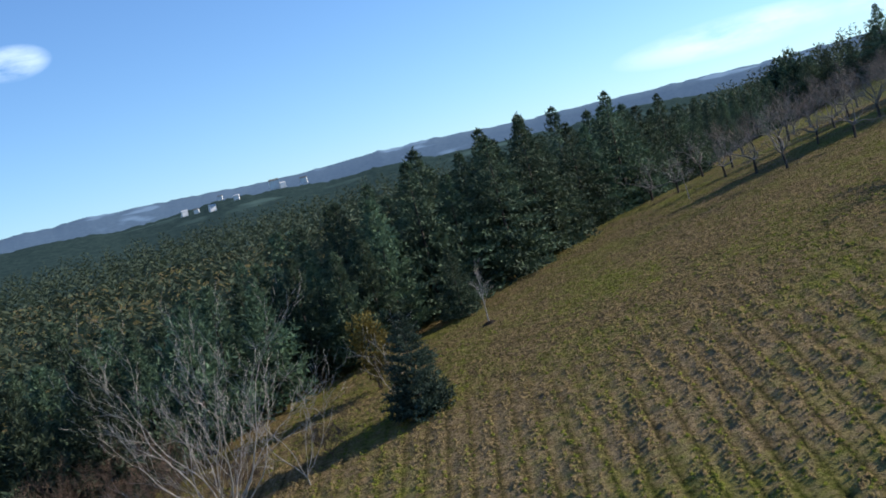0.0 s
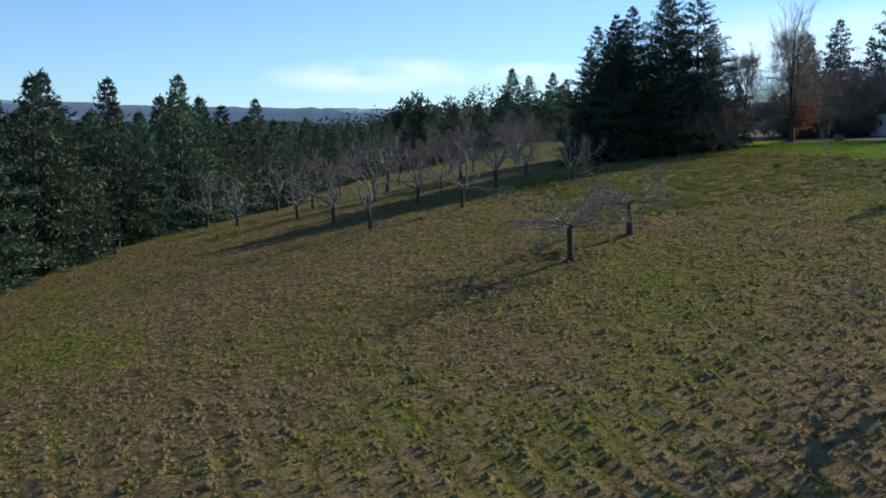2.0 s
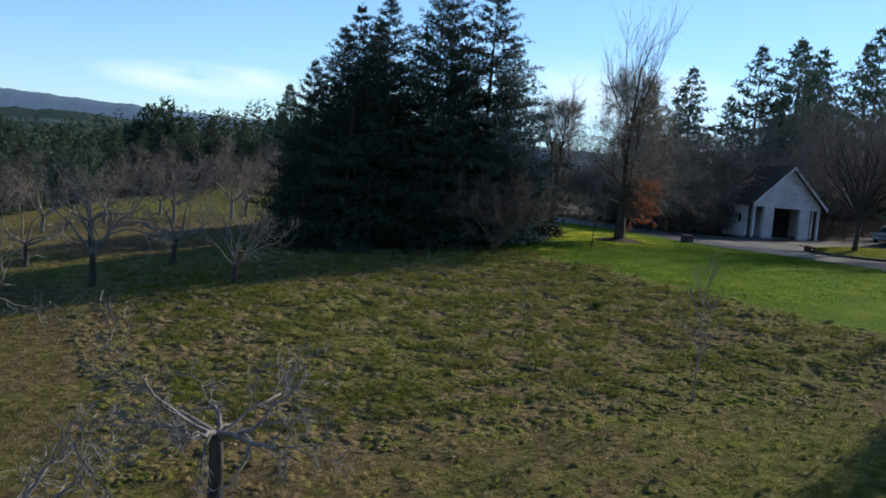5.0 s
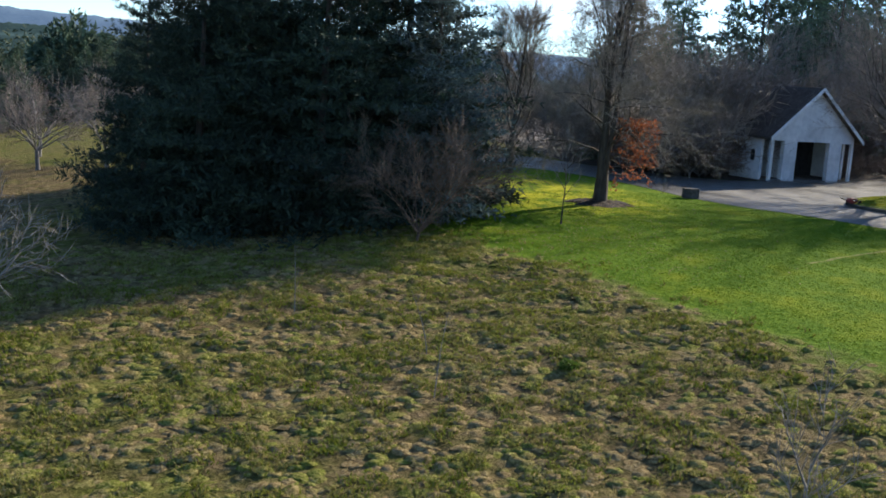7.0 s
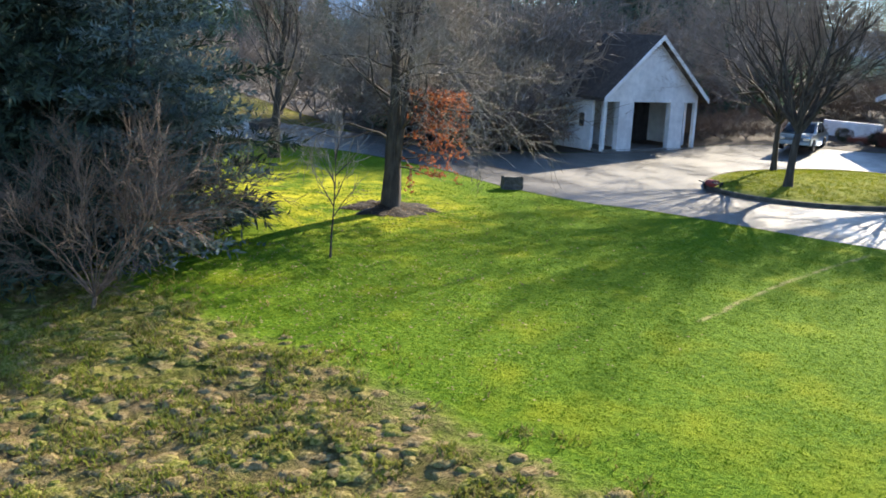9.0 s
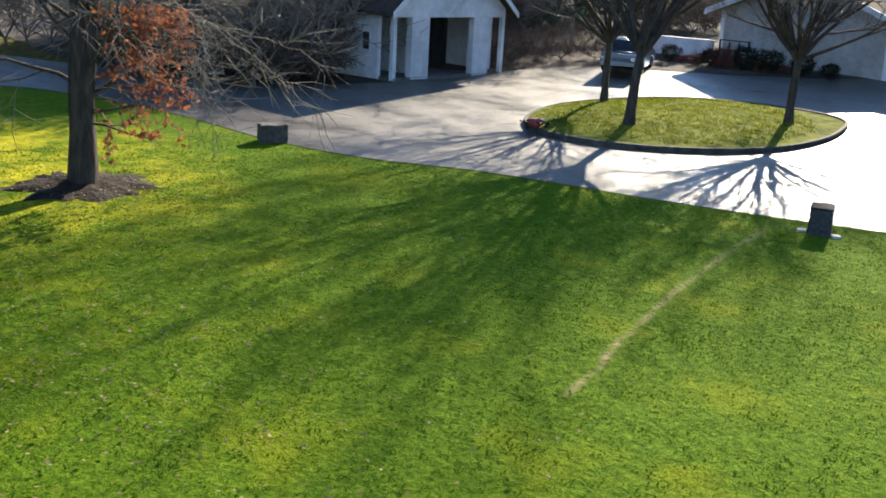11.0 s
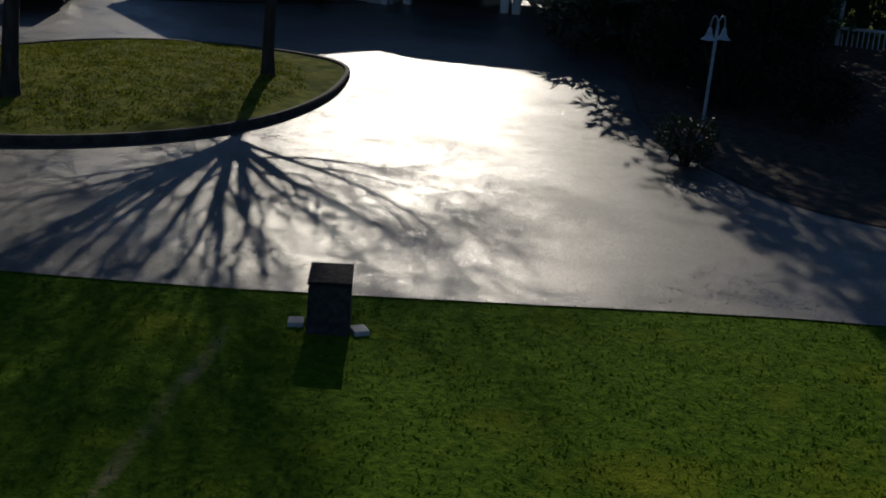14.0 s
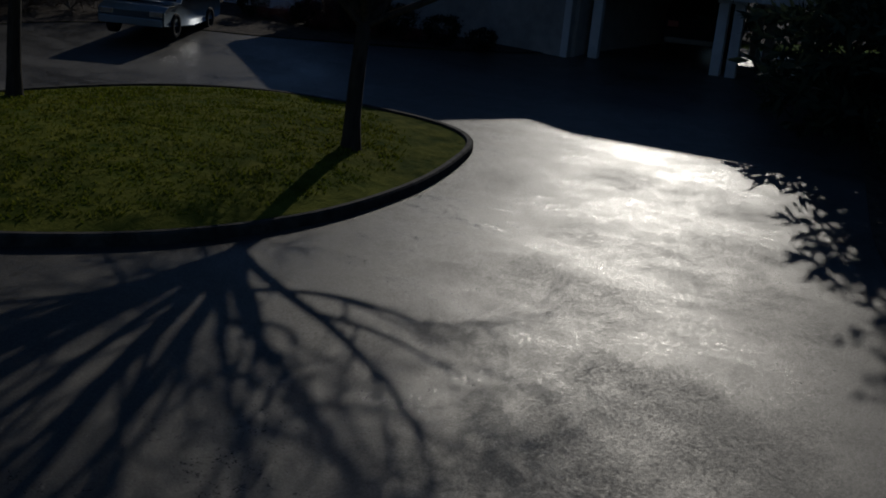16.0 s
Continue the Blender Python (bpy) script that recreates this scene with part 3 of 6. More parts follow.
def matted_material():
    """Dead and living grass matted together, in patches."""
    m, nt, bs = make_mat("matted_grass", 0.95, 0, 0.02)
    pos = coords(nt)
    isl = node(nt, "ShaderNodeNewGeometry").outputs["Random Per Island"]
    fine = noise_tex(nt, pos, 14.0, 4, 0.7)
    patch = mth(nt, "ADD", mth(nt, "MULTIPLY", noise_tex(nt, pos, 0.09, 4, 0.6), 0.6), mth(nt, "MULTIPLY", noise_tex(nt, pos, 1.1, 4, 0.6), 0.4))
    sep = node(nt, "ShaderNodeSeparateXYZ")
    nt.links.new(pos, sep.inputs[0])
    wave = mth(nt, "COSINE", mth(nt, "MULTIPLY", mth(nt, "MULTIPLY_ADD", noise_tex(nt, pos, 0.8, 4, 0.6, (1, 0.25, 1)), 0.6, mth(nt, "MULTIPLY_ADD", sep.outputs[1], 0.09, sep.outputs[0])), 2 * math.pi / 1.45))
    wave = mth(nt, "MULTIPLY", wave, mth(nt, "MULTIPLY_ADD", sep.outputs[1], -0.04, -1.2, True))
    hue = mth(nt, "ADD", mth(nt, "MULTIPLY", isl, 0.26), mth(nt, "ADD", patch, -0.09))
    hue = mth(nt, "MULTIPLY_ADD", wave, 0.06, hue)
    brown = ramp(nt, fine, [(0.3, (0.085, 0.060, 0.025)), (0.5, (0.205, 0.142, 0.065)), (0.7, (0.35, 0.255, 0.13))])
    green = ramp(nt, fine, [(0.3, (0.05, 0.062, 0.009)), (0.5, (0.135, 0.145, 0.022)), (0.7, (0.27, 0.26, 0.060))])
    col = mixc(nt, ramp(nt, hue, [(0.49, (0, 0, 0)), (0.63, (1, 1, 1))]), brown, green)
    # paler towards the lawn
    dry = mth(nt, "MULTIPLY_ADD", sep.outputs[1], 0.05, 1.5, True)
    col = mixc(nt, mth(nt, "MULTIPLY", dry, mth(nt, "MULTIPLY_ADD", fine, 2.0, -0.85, True)), col, (0.31, 0.255, 0.115))
    nt.links.new(col, bs.inputs["Base Color"])
    bump(nt, bs, fine, 0.9, 0.08)
    return m


MATTED = matted_material()
tussocks("tussocks", 36000, (-108, -84), (-20, -22), (0.07, 0.19), ((1.0, 0.0),), 31)
tussocks("near_tussocks", 17000, (-48, -23), (-20, 8), (0.09, 0.27), ((1.0, 0.0), (0.6, 0.7)), 32, 0.55)

# ---- trees ----
class Soup:
    """Gathers faces for one mesh."""

    def __init__(self):
        self.v, self.f = [], []

    def tube(self, pts, radii, sides=5, cap=True):
        base = len(self.v)
        up = Vector((0.31, 0.17, 0.93))
        for i, p in enumerate(pts):
            d = (pts[min(i + 1, len(pts) - 1)] - pts[max(i - 1, 0)]).normalized()
            a = d.cross(up)
            a = a.normalized() if a.length > 1e-3 else Vector((1, 0, 0))
            b = d.cross(a)
            for k in range(sides):
                t = 2 * math.pi * k / sides
                self.v.append(p + (a * math.cos(t) + b * math.sin(t)) * radii[i])
        for i in range(len(pts) - 1):
            for k in range(sides):
                q = base + i * sides
                self.f.append((q + k, q + (k + 1) % sides, q + sides + (k + 1) % sides, q + sides + k))
        if cap:
            self.f.append(tuple(base + (len(pts) - 1) * sides + k for k in range(sides)))

    def blade(self, p, d, side, length, width):
        """A leaf-shaped sliver."""
        b = len(self.v)
        m = p + d * (length * 0.45)
        self.v += [p, m + side * (width / 2), p + d * length, m - side * (width / 2)]
        self.f.append((b, b + 1, b + 2, b + 3))

    def box(self, lo, hi):
        b = len(self.v)
        self.v += [Vector((x, y, z)) for x in (lo[0], hi[0]) for y in (lo[1], hi[1]) for z in (lo[2], hi[2])]
        for q in ((0, 1, 3, 2), (4, 6, 7, 5), (0, 4, 5, 1), (2, 3, 7, 6), (0, 2, 6, 4), (1, 5, 7, 3)):
            self.f.append(tuple(b + k for k in q))

    def object(self, name, material, parent=None, smooth=False):
        return mesh_object(name, self.v, self.f, material, parent, smooth)


def rand_dir(rng):
    z, t = rng.uniform(-1, 1), rng.uniform(0, 2 * math.pi)
    s = math.sqrt(1 - z * z)
    return Vector((s * math.cos(t), s * math.sin(t), z))


TWIG_R = [0.009]
BEND = [0.2, 2, 0.0, 0]


def limb(rng, wood, twigs, p, d, length, r, depth, lift, spread, kids, twig_len, end_r=0.35):
    """One limb and, smaller, those that grow from it."""
    n = max(3, int(length / 0.45)) if depth else BEND[1]
    pts, radii = [p.copy()], [r]
    q, v = p.copy(), d.normalized()
    for i in range(n):
        v = (v + rand_dir(rng) * BEND[0] + Vector((0, 0, lift * 0.12))).normalized()
        q = q + v * (length / n)
        pts.append(q.copy())
        radii.append(r * (1 - (1 - end_r) * (i + 1) / n))
    (wood if r > 0.018 else twigs).tube(pts, radii, 6 if r > 0.08 else (4 if r > 0.018 else 3), cap=r > 0.02)
    if depth <= 0:
        return
    if depth == 1:
        kids += BEND[3]
    for k in range(kids):
        s = 0.22 + 0.78 * (k + rng.random()) / kids
        i = min(int(s * n), n - 1)
        at = pts[i].lerp(pts[i + 1], s * n - i if s * n - i <= 1 else 1)
        dirn = (pts[i + 1] - pts[i]).normalized()
        side = rand_dir(rng)
        side = (side - dirn * side.dot(dirn)).normalized()
        nd = dirn * math.cos(spread) + side * math.sin(spread)
        ln = length * rng.uniform(0.42, 0.68) * (1.15 - 0.5 * s)
        if depth == 1:
            ln = twig_len * rng.uniform(0.6, 1.3)
        limb(rng, wood, twigs, at, nd, ln, max(radii[i] * (rng.uniform(0.45, 0.65) + BEND[2]), TWIG_R[0]), depth - 1, lift, spread, kids, twig_len, 0.3)
    # the leader goes on as a fork
    if depth >= 2:
        for sgn in (-1, 1):
            side = rand_dir(rng)
            side = (side - v * side.dot(v)).normalized()
            limb(rng, wood, twigs, q, v * 0.9 + side * 0.42, length * rng.uniform(0.45, 0.6), radii[-1] * 0.8, depth - 1, lift, spread, kids, twig_len, 0.3)


def bare_tree(name, label, seed, height, trunk_r, trunk_h, limbs, depth=3, kids=4, lift=0.5, spread=0.75, rise=0.9, twig_len=0.7, bark=None, twig=None, leaves=None, lean=0.0, group="", limb_scale=0.62, leader=True, limb_bark=None, limb_r=0.4, twig_r=0.009, bend=0.2, segs=2, stout=0.0, fine=0, stems=0, fan=0.3):
    """A leafless tree at the origin: trunk, limbs, twigs, and any leaves that still hang."""
    TWIG_R[0] = twig_r
    BEND[0], BEND[1], BEND[2], BEND[3] = bend, segs, stout, fine
    rng = random.Random(seed)
    root = new(name)
    trunk, wood, twigs = Soup(), Soup(), Soup()
    pts, radii = [], []
    n = 7
    top = height * 0.8 if leader else trunk_h
    q, v = Vector((0, 0, -0.25)), Vector((lean, 0, 1)).normalized()
    for i in range(n + 1):
        pts.append(q.copy())
        s = i / n
        radii.append(trunk_r * (1.45 if i == 0 else 1.12 if i == 1 else 1 - (0.78 if leader else 0.25) * s))
        v = (v + rand_dir(rng) * 0.05 + Vector((0, 0, 0.05))).normalized()
        q = q + v * (top + 0.25) / n
    trunk.tube(pts, radii, 9)
    zs = [p.z for p in pts]
    for k in range(limbs):
        s = (k + rng.random() * 0.6) / limbs
        z = trunk_h + (top - trunk_h) * s if leader else trunk_h * rng.uniform(0.9, 1.0)
        i = max(j for j in range(len(zs) - 1) if zs[j] <= z)
        at = pts[i].lerp(pts[i + 1], (z - zs[i]) / max(zs[i + 1] - zs[i], 1e-3))
        a = k * 2.4 + rng.uniform(-0.5, 0.5)
        d = Vector((math.cos(a), math.sin(a), rise * rng.uniform(1 - fan, 1 + fan)))
        ln = (height - z) * limb_scale * rng.uniform(0.8, 1.15) if leader else (height - trunk_h) * limb_scale * rng.uniform(0.8, 1.2)
        limb(rng, wood, twigs, at, d, max(ln, 0.8), max(trunk_r * limb_r * rng.uniform(0.8, 1.2) * (1 - 0.5 * s * leader), 0.02), depth, lift, spread, kids, twig_len)
    if leader:
        limb(rng, wood, twigs, pts[-1], Vector((0, 0, 1)), height * 0.22, radii[-1], 2, lift, spread, kids, twig_len)
    BEND[0] = 0.07 if stems else bend
    for k in range(stems):
        a = k * 2.2 + 0.6
        limb(rng, wood, twigs, pts[1] + Vector((math.cos(a), math.sin(a), 0)) * trunk_r * 0.5, Vector((0.07 * math.cos(a), 0.07 * math.sin(a), 1)), height * 0.62, trunk_r * 0.55, 3, 0.8, 0.4, 5, twig_len, 0.3)
    BEND[0] = bend
    if leaves:
        for k in range(12):
            z = 1.4 + 0.22 * k
            i = max(j for j in range(len(zs) - 1) if zs[j] <= z)
            at = pts[i].lerp(pts[i + 1], (z - zs[i]) / (zs[i + 1] - zs[i]))
            limb(rng, wood, twigs, at, Vector((leaves[5] + rng.uniform(-0.5, 0.5), leaves[6] + rng.uniform(-0.5, 0.5), 0.3)), rng.uniform(1.0, 1.9), 0.03, 2, -0.05, 0.7, 4, 0.4)
    trunk.object("trunk", bark, root, True)
    wood.object("limb_frame", limb_bark or bark, root, True)
    twigs.object("twig_crown", twig or TWIG, root)
    if leaves:
        lv = Soup()
        mat, count, lo, hi, reach, ax, ay = leaves
        ends = [w for w in twigs.v if lo <= w.z <= hi and math.hypot(w.x, w.y) < reach and w.x * ax + w.y * ay > 0.3]
        for k in range(count):
            e = rng.choice(ends)
            d = rand_dir(rng)
            lv.blade(Vector(e), d, d.cross(rand_dir(rng)).normalized(), rng.uniform(0.08, 0.14), rng.uniform(0.06, 0.10))
        lv.object("leaves", mat, root, False)
    return tagged(root, label, "tree", group)


def plume(rng, crown, p, d, length, size, lift, sprays=3):
    """A twig clothed all round in needle sprays."""
    n = max(2, round(length / (size * 0.62)))
    for k in range(n):
        q = p + d * (length * (k + rng.random()) / n)
        for m in range(sprays):
            e = (d * 0.75 + rand_dir(rng) * 0.75 + Vector((0, 0, lift))).normalized()
            ln = size * rng.uniform(0.65, 1.2)
            crown.blade(q, e, e.cross(rand_dir(rng)).normalized(), ln, ln * rng.uniform(0.2, 0.34) * 3 / sprays)


def conifer(name, label, seed, height, radius, needles, bark, boughs=200, twigs=6, droop=0.3, base=0.04, size=0.5, fullness=1.3, tip_up=0.0, category="tree", ragged=0.3, group="", skirt=0.75, sprays=3):
    """A needle tree at the origin: trunk, and tiers of boughs whose twigs are thick with sprays."""
    rng = random.Random(seed)
    root = new(name)
    trunk, crown = Soup(), Soup()
    trunk.tube([Vector((0, 0, z)) for z in (-0.4, height * 0.3, height * 0.7, height * 0.985)], [height * 0.018, height * 0.012, height * 0.004, 0.012], 7)
    bulge = [rng.uniform(0.78, 1.2) for _ in range(40)]
    tiers = max(12, round(height / 0.6))
    for w in range(boughs):
        s = ((w + rng.random()) / boughs) ** 1.12
        s = min((int(s * tiers) + 0.55 * rng.random()) / tiers, 0.985)
        z = height * (base + (0.975 - base) * s)
        a = w * 2.39996 + rng.uniform(-0.5, 0.5)
        reach = radius * (1 - s ** fullness) * bulge[(int(s * 8) * 5 + int(a * 0.95) % 5) % 40] * rng.uniform(1 - ragged, 1 + ragged * 0.4) + 0.1
        if s < 0.15:
            reach *= skirt + (1 - skirt) * s / 0.15
        out = Vector((math.cos(a), math.sin(a), 0))
        side = Vector((-out.y, out.x, 0))
        slope = rng.uniform(-0.18, 0.2) + 0.7 * s * s - droop
        bend = tip_up * 1.5 - droop * 0.3
        young = 0.55 + 0.45 * (1 - s)
        axis = lambda f: out * (reach * f) + Vector((0, 0, z + reach * (slope * f + bend * f * f)))
        for f0, f1 in ((0.2, 0.6), (0.6, 1.0)):
            d = axis(f1) - axis(f0)
            plume(rng, crown, axis(f0), d.normalized(), d.length, size * young, tip_up, sprays)
        cnt = max(2, round(twigs * (0.3 + 0.7 * reach / radius)))
        for k in range(cnt):
            f = 0.22 + 0.72 * (k + rng.random()) / cnt
            sgn = 1 if k % 2 else -1
            d = (out * rng.uniform(0.5, 0.9) + side * (sgn * rng.uniform(0.5, 0.95)) + Vector((0, 0, rng.uniform(-0.3, 0.1) + tip_up + 0.3 * s))).normalized()
            plume(rng, crown, axis(f), d, reach * 0.42 * (1.15 - 0.6 * f), size * young, tip_up, sprays)
    plume(rng, crown, Vector((0, 0, height * 0.93)), Vector((0, 0, 1)), height * 0.05, size * 0.5, 0.5)
    trunk.object("trunk", bark, root, True)
    crown.object("crown", needles, root)
    return tagged(root, label, category, group)


def shrub(name, label, seed, height, radius, leaves, bark, clumps=260, size=0.22, category="shrub", group="", low=0.05):
    """A leafy shrub: stems, and an uneven crown of leaves."""
    rng = random.Random(seed)
    root = new(name)
    stems, crown = Soup(), Soup()
    for k in range(7):
        a = k * 2.4
        q = Vector((math.cos(a), math.sin(a), 0))
        stems.tube([q * 0.05 * radius, q * 0.3 * radius + Vector((0, 0, height * 0.4)), q * 0.6 * radius + Vector((0, 0, height * 0.8))], [0.035, 0.025, 0.01], 4)
    lumps = [(rand_dir(rng), rng.uniform(0.3, 0.9)) for _ in range(11)]
    for k in range(clumps):
        d = rand_dir(rng)
        r = 0.55 + 0.6 * max(0.0, max(max(d.dot(l), 0) ** 5 * w for l, w in lumps))
        r *= rng.uniform(0.6, 1.1)
        c = Vector((d.x * radius * r, d.y * radius * r, height * (0.52 + 0.5 * d.z * r)))
        if c.z < low * height:
            c.z = height * low * rng.uniform(1, 3)
        for j in range(5):
            e = (d + rand_dir(rng) * 0.9).normalized()
            crown.blade(c + rand_dir(rng) * size * 0.7, e, e.cross(rand_dir(rng)).normalized(), size * rng.uniform(0.7, 1.3), size * rng.uniform(0.3, 0.5))
    stems.object("branch_frame", bark, root)
    crown.object("crown", leaves, root)
    return tagged(root, label, category, group)


def place(x, y, turn=0.0, size=1.0, stretch=1.0, sink=0.0):
    return pose(x, y, gz(x, y) - sink, 0, 0, turn) @ Matrix.Diagonal((size, size, size * stretch, 1))


def plant(ob, x, y, turn=0.0, size=1.0, stretch=1.0, sink=0.0):
    ob.matrix_basis = place(x, y, turn, size, stretch, sink)
    return ob


def crowd(protos, places, rng, lo=0.85, hi=1.15):
    """Sets the given trees at the first places, and copies of them at the others."""
    for i, (x, y, s) in enumerate(places):
        p = protos[i % len(protos)]
        m = (rng.uniform(0, 360), s * rng.uniform(lo, hi), rng.uniform(0.92, 1.1))
        if i < len(protos):
            plant(p, x, y, *m)
        else:
            copy_thing(p, place(x, y, *m))


rng = random.Random(11)

# the wood beside the pasture and round behind the orchard
EDGE = [(-150, -80), (-126, -58), (-115, -47), (-105, -35), (-99, -25), (-95.5, -14), (-91, -9), (-86, -6.5), (-83, 3), (-78, 13), (-73, 24), (-67, 38), (-63, 54), (-58, 72), (-50, 94), (-32, 116), (0, 136), (30, 142), (60, 138)]


def inside_wood(x, y):
    """How far behind the edge of the wood a place lies."""
    best, side = 1e9, -1
    for (ax, ay), (bx, by) in zip(EDGE, EDGE[1:]):
        dx, dy = bx - ax, by - ay
        t = min(max(((x - ax) * dx + (y - ay) * dy) / (dx * dx + dy * dy), 0.0), 1.0)
        r = math.hypot(x - ax - t * dx, y - ay - t * dy)
        if r < best:
            best, side = r, dx * (y - ay) - dy * (x - ax)
    return best if side > 0 else -best


def scatter_wood():
    cells, found = {}, []
    for k in range(110000):
        x, y = rng.uniform(-560, 50), rng.uniform(-120, 600)
        d = inside_wood(x, y)
        if not 1.0 < d < 560:
            continue
        gap = 3.7 + 0.022 * d
        key = (int(x // 16), int(y // 16))
        if any((x - a) ** 2 + (y - b) ** 2 < gap * gap for i in (-1, 0, 1) for j in (-1, 0, 1) for a, b, _ in cells.get((key[0] + i, key[1] + j), ())):
            continue
        cells.setdefault(key, []).append((x, y, d))
        found.append((x, y, d))
    return sorted(found, key=lambda p: p[2] + 0.12 * max(0.0, p[1] - 20))


wood = scatter_wood()
pines = [conifer("pine_tree", "dense green pine in the wood below the pasture", 20 + k, h, r, PINE, BARK_DARK, 120, 6, -0.05, 0.04, 0.80, pw, 0.2, ragged=0.4, group="pine wood", skirt=0.95) for k, (h, r, pw) in enumerate(((12.0, 3.4, 1.6), (13.5, 3.5, 1.5), (11.0, 3.3, 1.7)))]
tall = [conifer("fir_tree", "pointed dark-green fir at the edge of the wood", 30 + k, h, 5.2, FIR, BARK_DARK, 180, 6, 0.14, 0.02, 0.75, 1.25, 0.06, ragged=0.35, group="wood edge", skirt=0.95) for k, h in enumerate((14.0, 15.5))]
low_side = [(x, y, 1.0) for x, y, d in wood[:210] if y < -9]
high_side = [(x, y, 1.0) for x, y, d in wood[:210] if y >= -9]
crowd(pines, low_side, rng, 0.8, 1.08)
crowd(tall, [(x, y, 1.0 if y < 40 else 0.98 if y < 70 else 0.7) for x, y, _ in high_side], rng, 0.8, 1.08)


def far_wood(places):
    """The trees farther back, as one mesh of slim feathery cones."""
    crown = Soup()
    r = random.Random(77)
    for x, y, d in places:
        h, w = r.uniform(9, 13) * (1 + min(d, 300) / 500), r.uniform(2.6, 3.6) * (1 + min(d, 300) / 400)
        z0 = gz(x, y)
        blades = 64 if d < 60 else 36
        grow = 0.9 if d < 60 else 1.4
        for k in range(blades):
            s = (k + r.random()) / blades
            a = r.uniform(0, 6.3)
            o = Vector((math.cos(a), math.sin(a), 0))
            rr = w * (1 - s) ** 0.65
            e = (o + Vector((0, 0, r.uniform(0.1, 0.9)))).normalized()
            crown.blade(Vector((x, y, z0 + h * (0.25 + 0.72 * s))) + o * rr * 0.55, e, e.cross(rand_dir(r)).normalized(), (1.9 - 0.9 * s) * grow, (0.55 - 0.25 * s) * grow)
    return tagged(crown.object("far_wood", PINE), "dark conifer wood stretching away down the valley", "woodland", kind="stuff")


far_wood(wood[210:4200])

# the tall dark stand between pasture and lawn
stand = [(-33.4, 8.6, 0.93, 0.85), (-28.9, 8.0, 1.02, 0.95), (-24.6, 10.6, 1.04, 1.12), (-30.8, 13.0, 0.97, 1.0), (-27.2, 10.4, 1.03, 1.0), (-35.0, 11.4, 0.70, 0.8), (-26.6, 27.0, 1.05, 1.0), (-31.0, 20.0, 0.9, 1.0), (-31.4, 9.8, 0.93, 0.95)]
firs = [conifer("fir_tree", "tall dense fir with drooping boughs, needles coloured as shaded", 40 + k, 14.6, r, SHADED_FIR, BARK_DARK, 300, 7, 0.10, 0.01, 0.40, 1.45, 0.08, ragged=0.4, group="fir stand", skirt=0.9, sprays=5) for k, r in enumerate((4.5, 4.8, 4.3))]
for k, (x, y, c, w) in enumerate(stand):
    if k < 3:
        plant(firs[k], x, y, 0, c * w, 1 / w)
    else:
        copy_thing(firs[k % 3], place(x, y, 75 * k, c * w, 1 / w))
grey_fir = conifer("spruce_tree", "grey-green spruce with full skirts beside the lawn", 47, 12.0, 3.5, BLUE_FIR, BARK_DARK, 300, 7, 0.06, 0.01, 0.27, 1.5, 0.08, ragged=0.35, skirt=0.95)
plant(grey_fir, -24.3, 8.0, 0, 0.98)
for x, y, s, t in ((-24.8, 15.6, 0.9, 40), (-20.5, 17.5, 0.5, 80)):
    copy_thing(grey_fir, place(x, y, t, s))

# firs behind the garage and house, thinner, with sky between the boughs
back = [(4.7, 33.9, 0.93), (-0.5, 32.0, 0.86), (1.8, 36, 0.9), (9, 34, 0.95), (14, 37, 1.2), (20, 36, 1.3), (26, 35, 1.35), (30, 41, 1.45), (24, 44, 1.35), (12, 30.5, 1.05), (17, 32, 1.15), (39, 41, 1.3), (34, 39, 1.35), (6.5, 38, 1.1), (21, 40, 1.3)]
thin = [conifer("fir_tree", "tall thin fir with sky showing between boughs", 60 + k, 14.6, 5.2, FIR, BARK_DARK, 150, 6, 0.16, 0.05, 0.62, 1.35, 0.06, ragged=0.6, group="firs behind the buildings") for k in range(2)]
crowd(thin, back, rng, 0.95, 1.05)
# evergreens south of the lawn, whose shade falls across the pasture
south = [(-6.5, -20.5, 0.6), (-2, -15.5, 0.7), (4.5, -14.5, 0.75), (10, -12.5, 0.8), (15, -11.6, 0.8), (20.5, -12.0, 0.85), (3, -21, 0.9), (12, -19, 0.9), (21, -15, 1.0), (27, -6, 0.9), (29, -14, 1.0), (22.5, -3.4, 0.5)]
for k, (x, y, s) in enumerate(south):
    copy_thing(thin[k % 2], place(x, y, 70 * k, s))
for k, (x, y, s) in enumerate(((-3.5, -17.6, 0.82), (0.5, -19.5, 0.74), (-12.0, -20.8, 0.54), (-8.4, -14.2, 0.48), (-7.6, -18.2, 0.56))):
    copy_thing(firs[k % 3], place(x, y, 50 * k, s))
drive_fir = conifer("fir_tree", "dark fir with low sweeping boughs beside the drive", 66, 10.6, 2.9, FIR, BARK_DARK, 240, 7, 0.16, 0.01, 0.46, 1.3, 0.06, ragged=0.4, skirt=0.95)
plant(drive_fir, 17.9, -0.1)
# two more copies, added to throw shade on the ground past the lamp
for x, y, t, c in ((21.2, -1.6, 80, 0.95), (19.8, -2.9, 160, 0.8)):
    copy_thing(drive_fir, place(x, y, t, c))
# far firs and a round dark tree beyond the orchard
for k, (x, y, s) in enumerate(((-9.6, 126, 0.95), (-5.5, 128, 0.9), (-1.5, 125, 0.88), (3, 130, 0.85), (-2, 118, 0.7))):
    copy_thing(tall[k % 2], place(x, y, 50 * k, s))
dome = shrub("round_tree", "round-headed dark evergreen tree far beyond the orchard", 71, 13.0, 6.0, FIR, BARK_DARK, 900, 1.0, "tree")
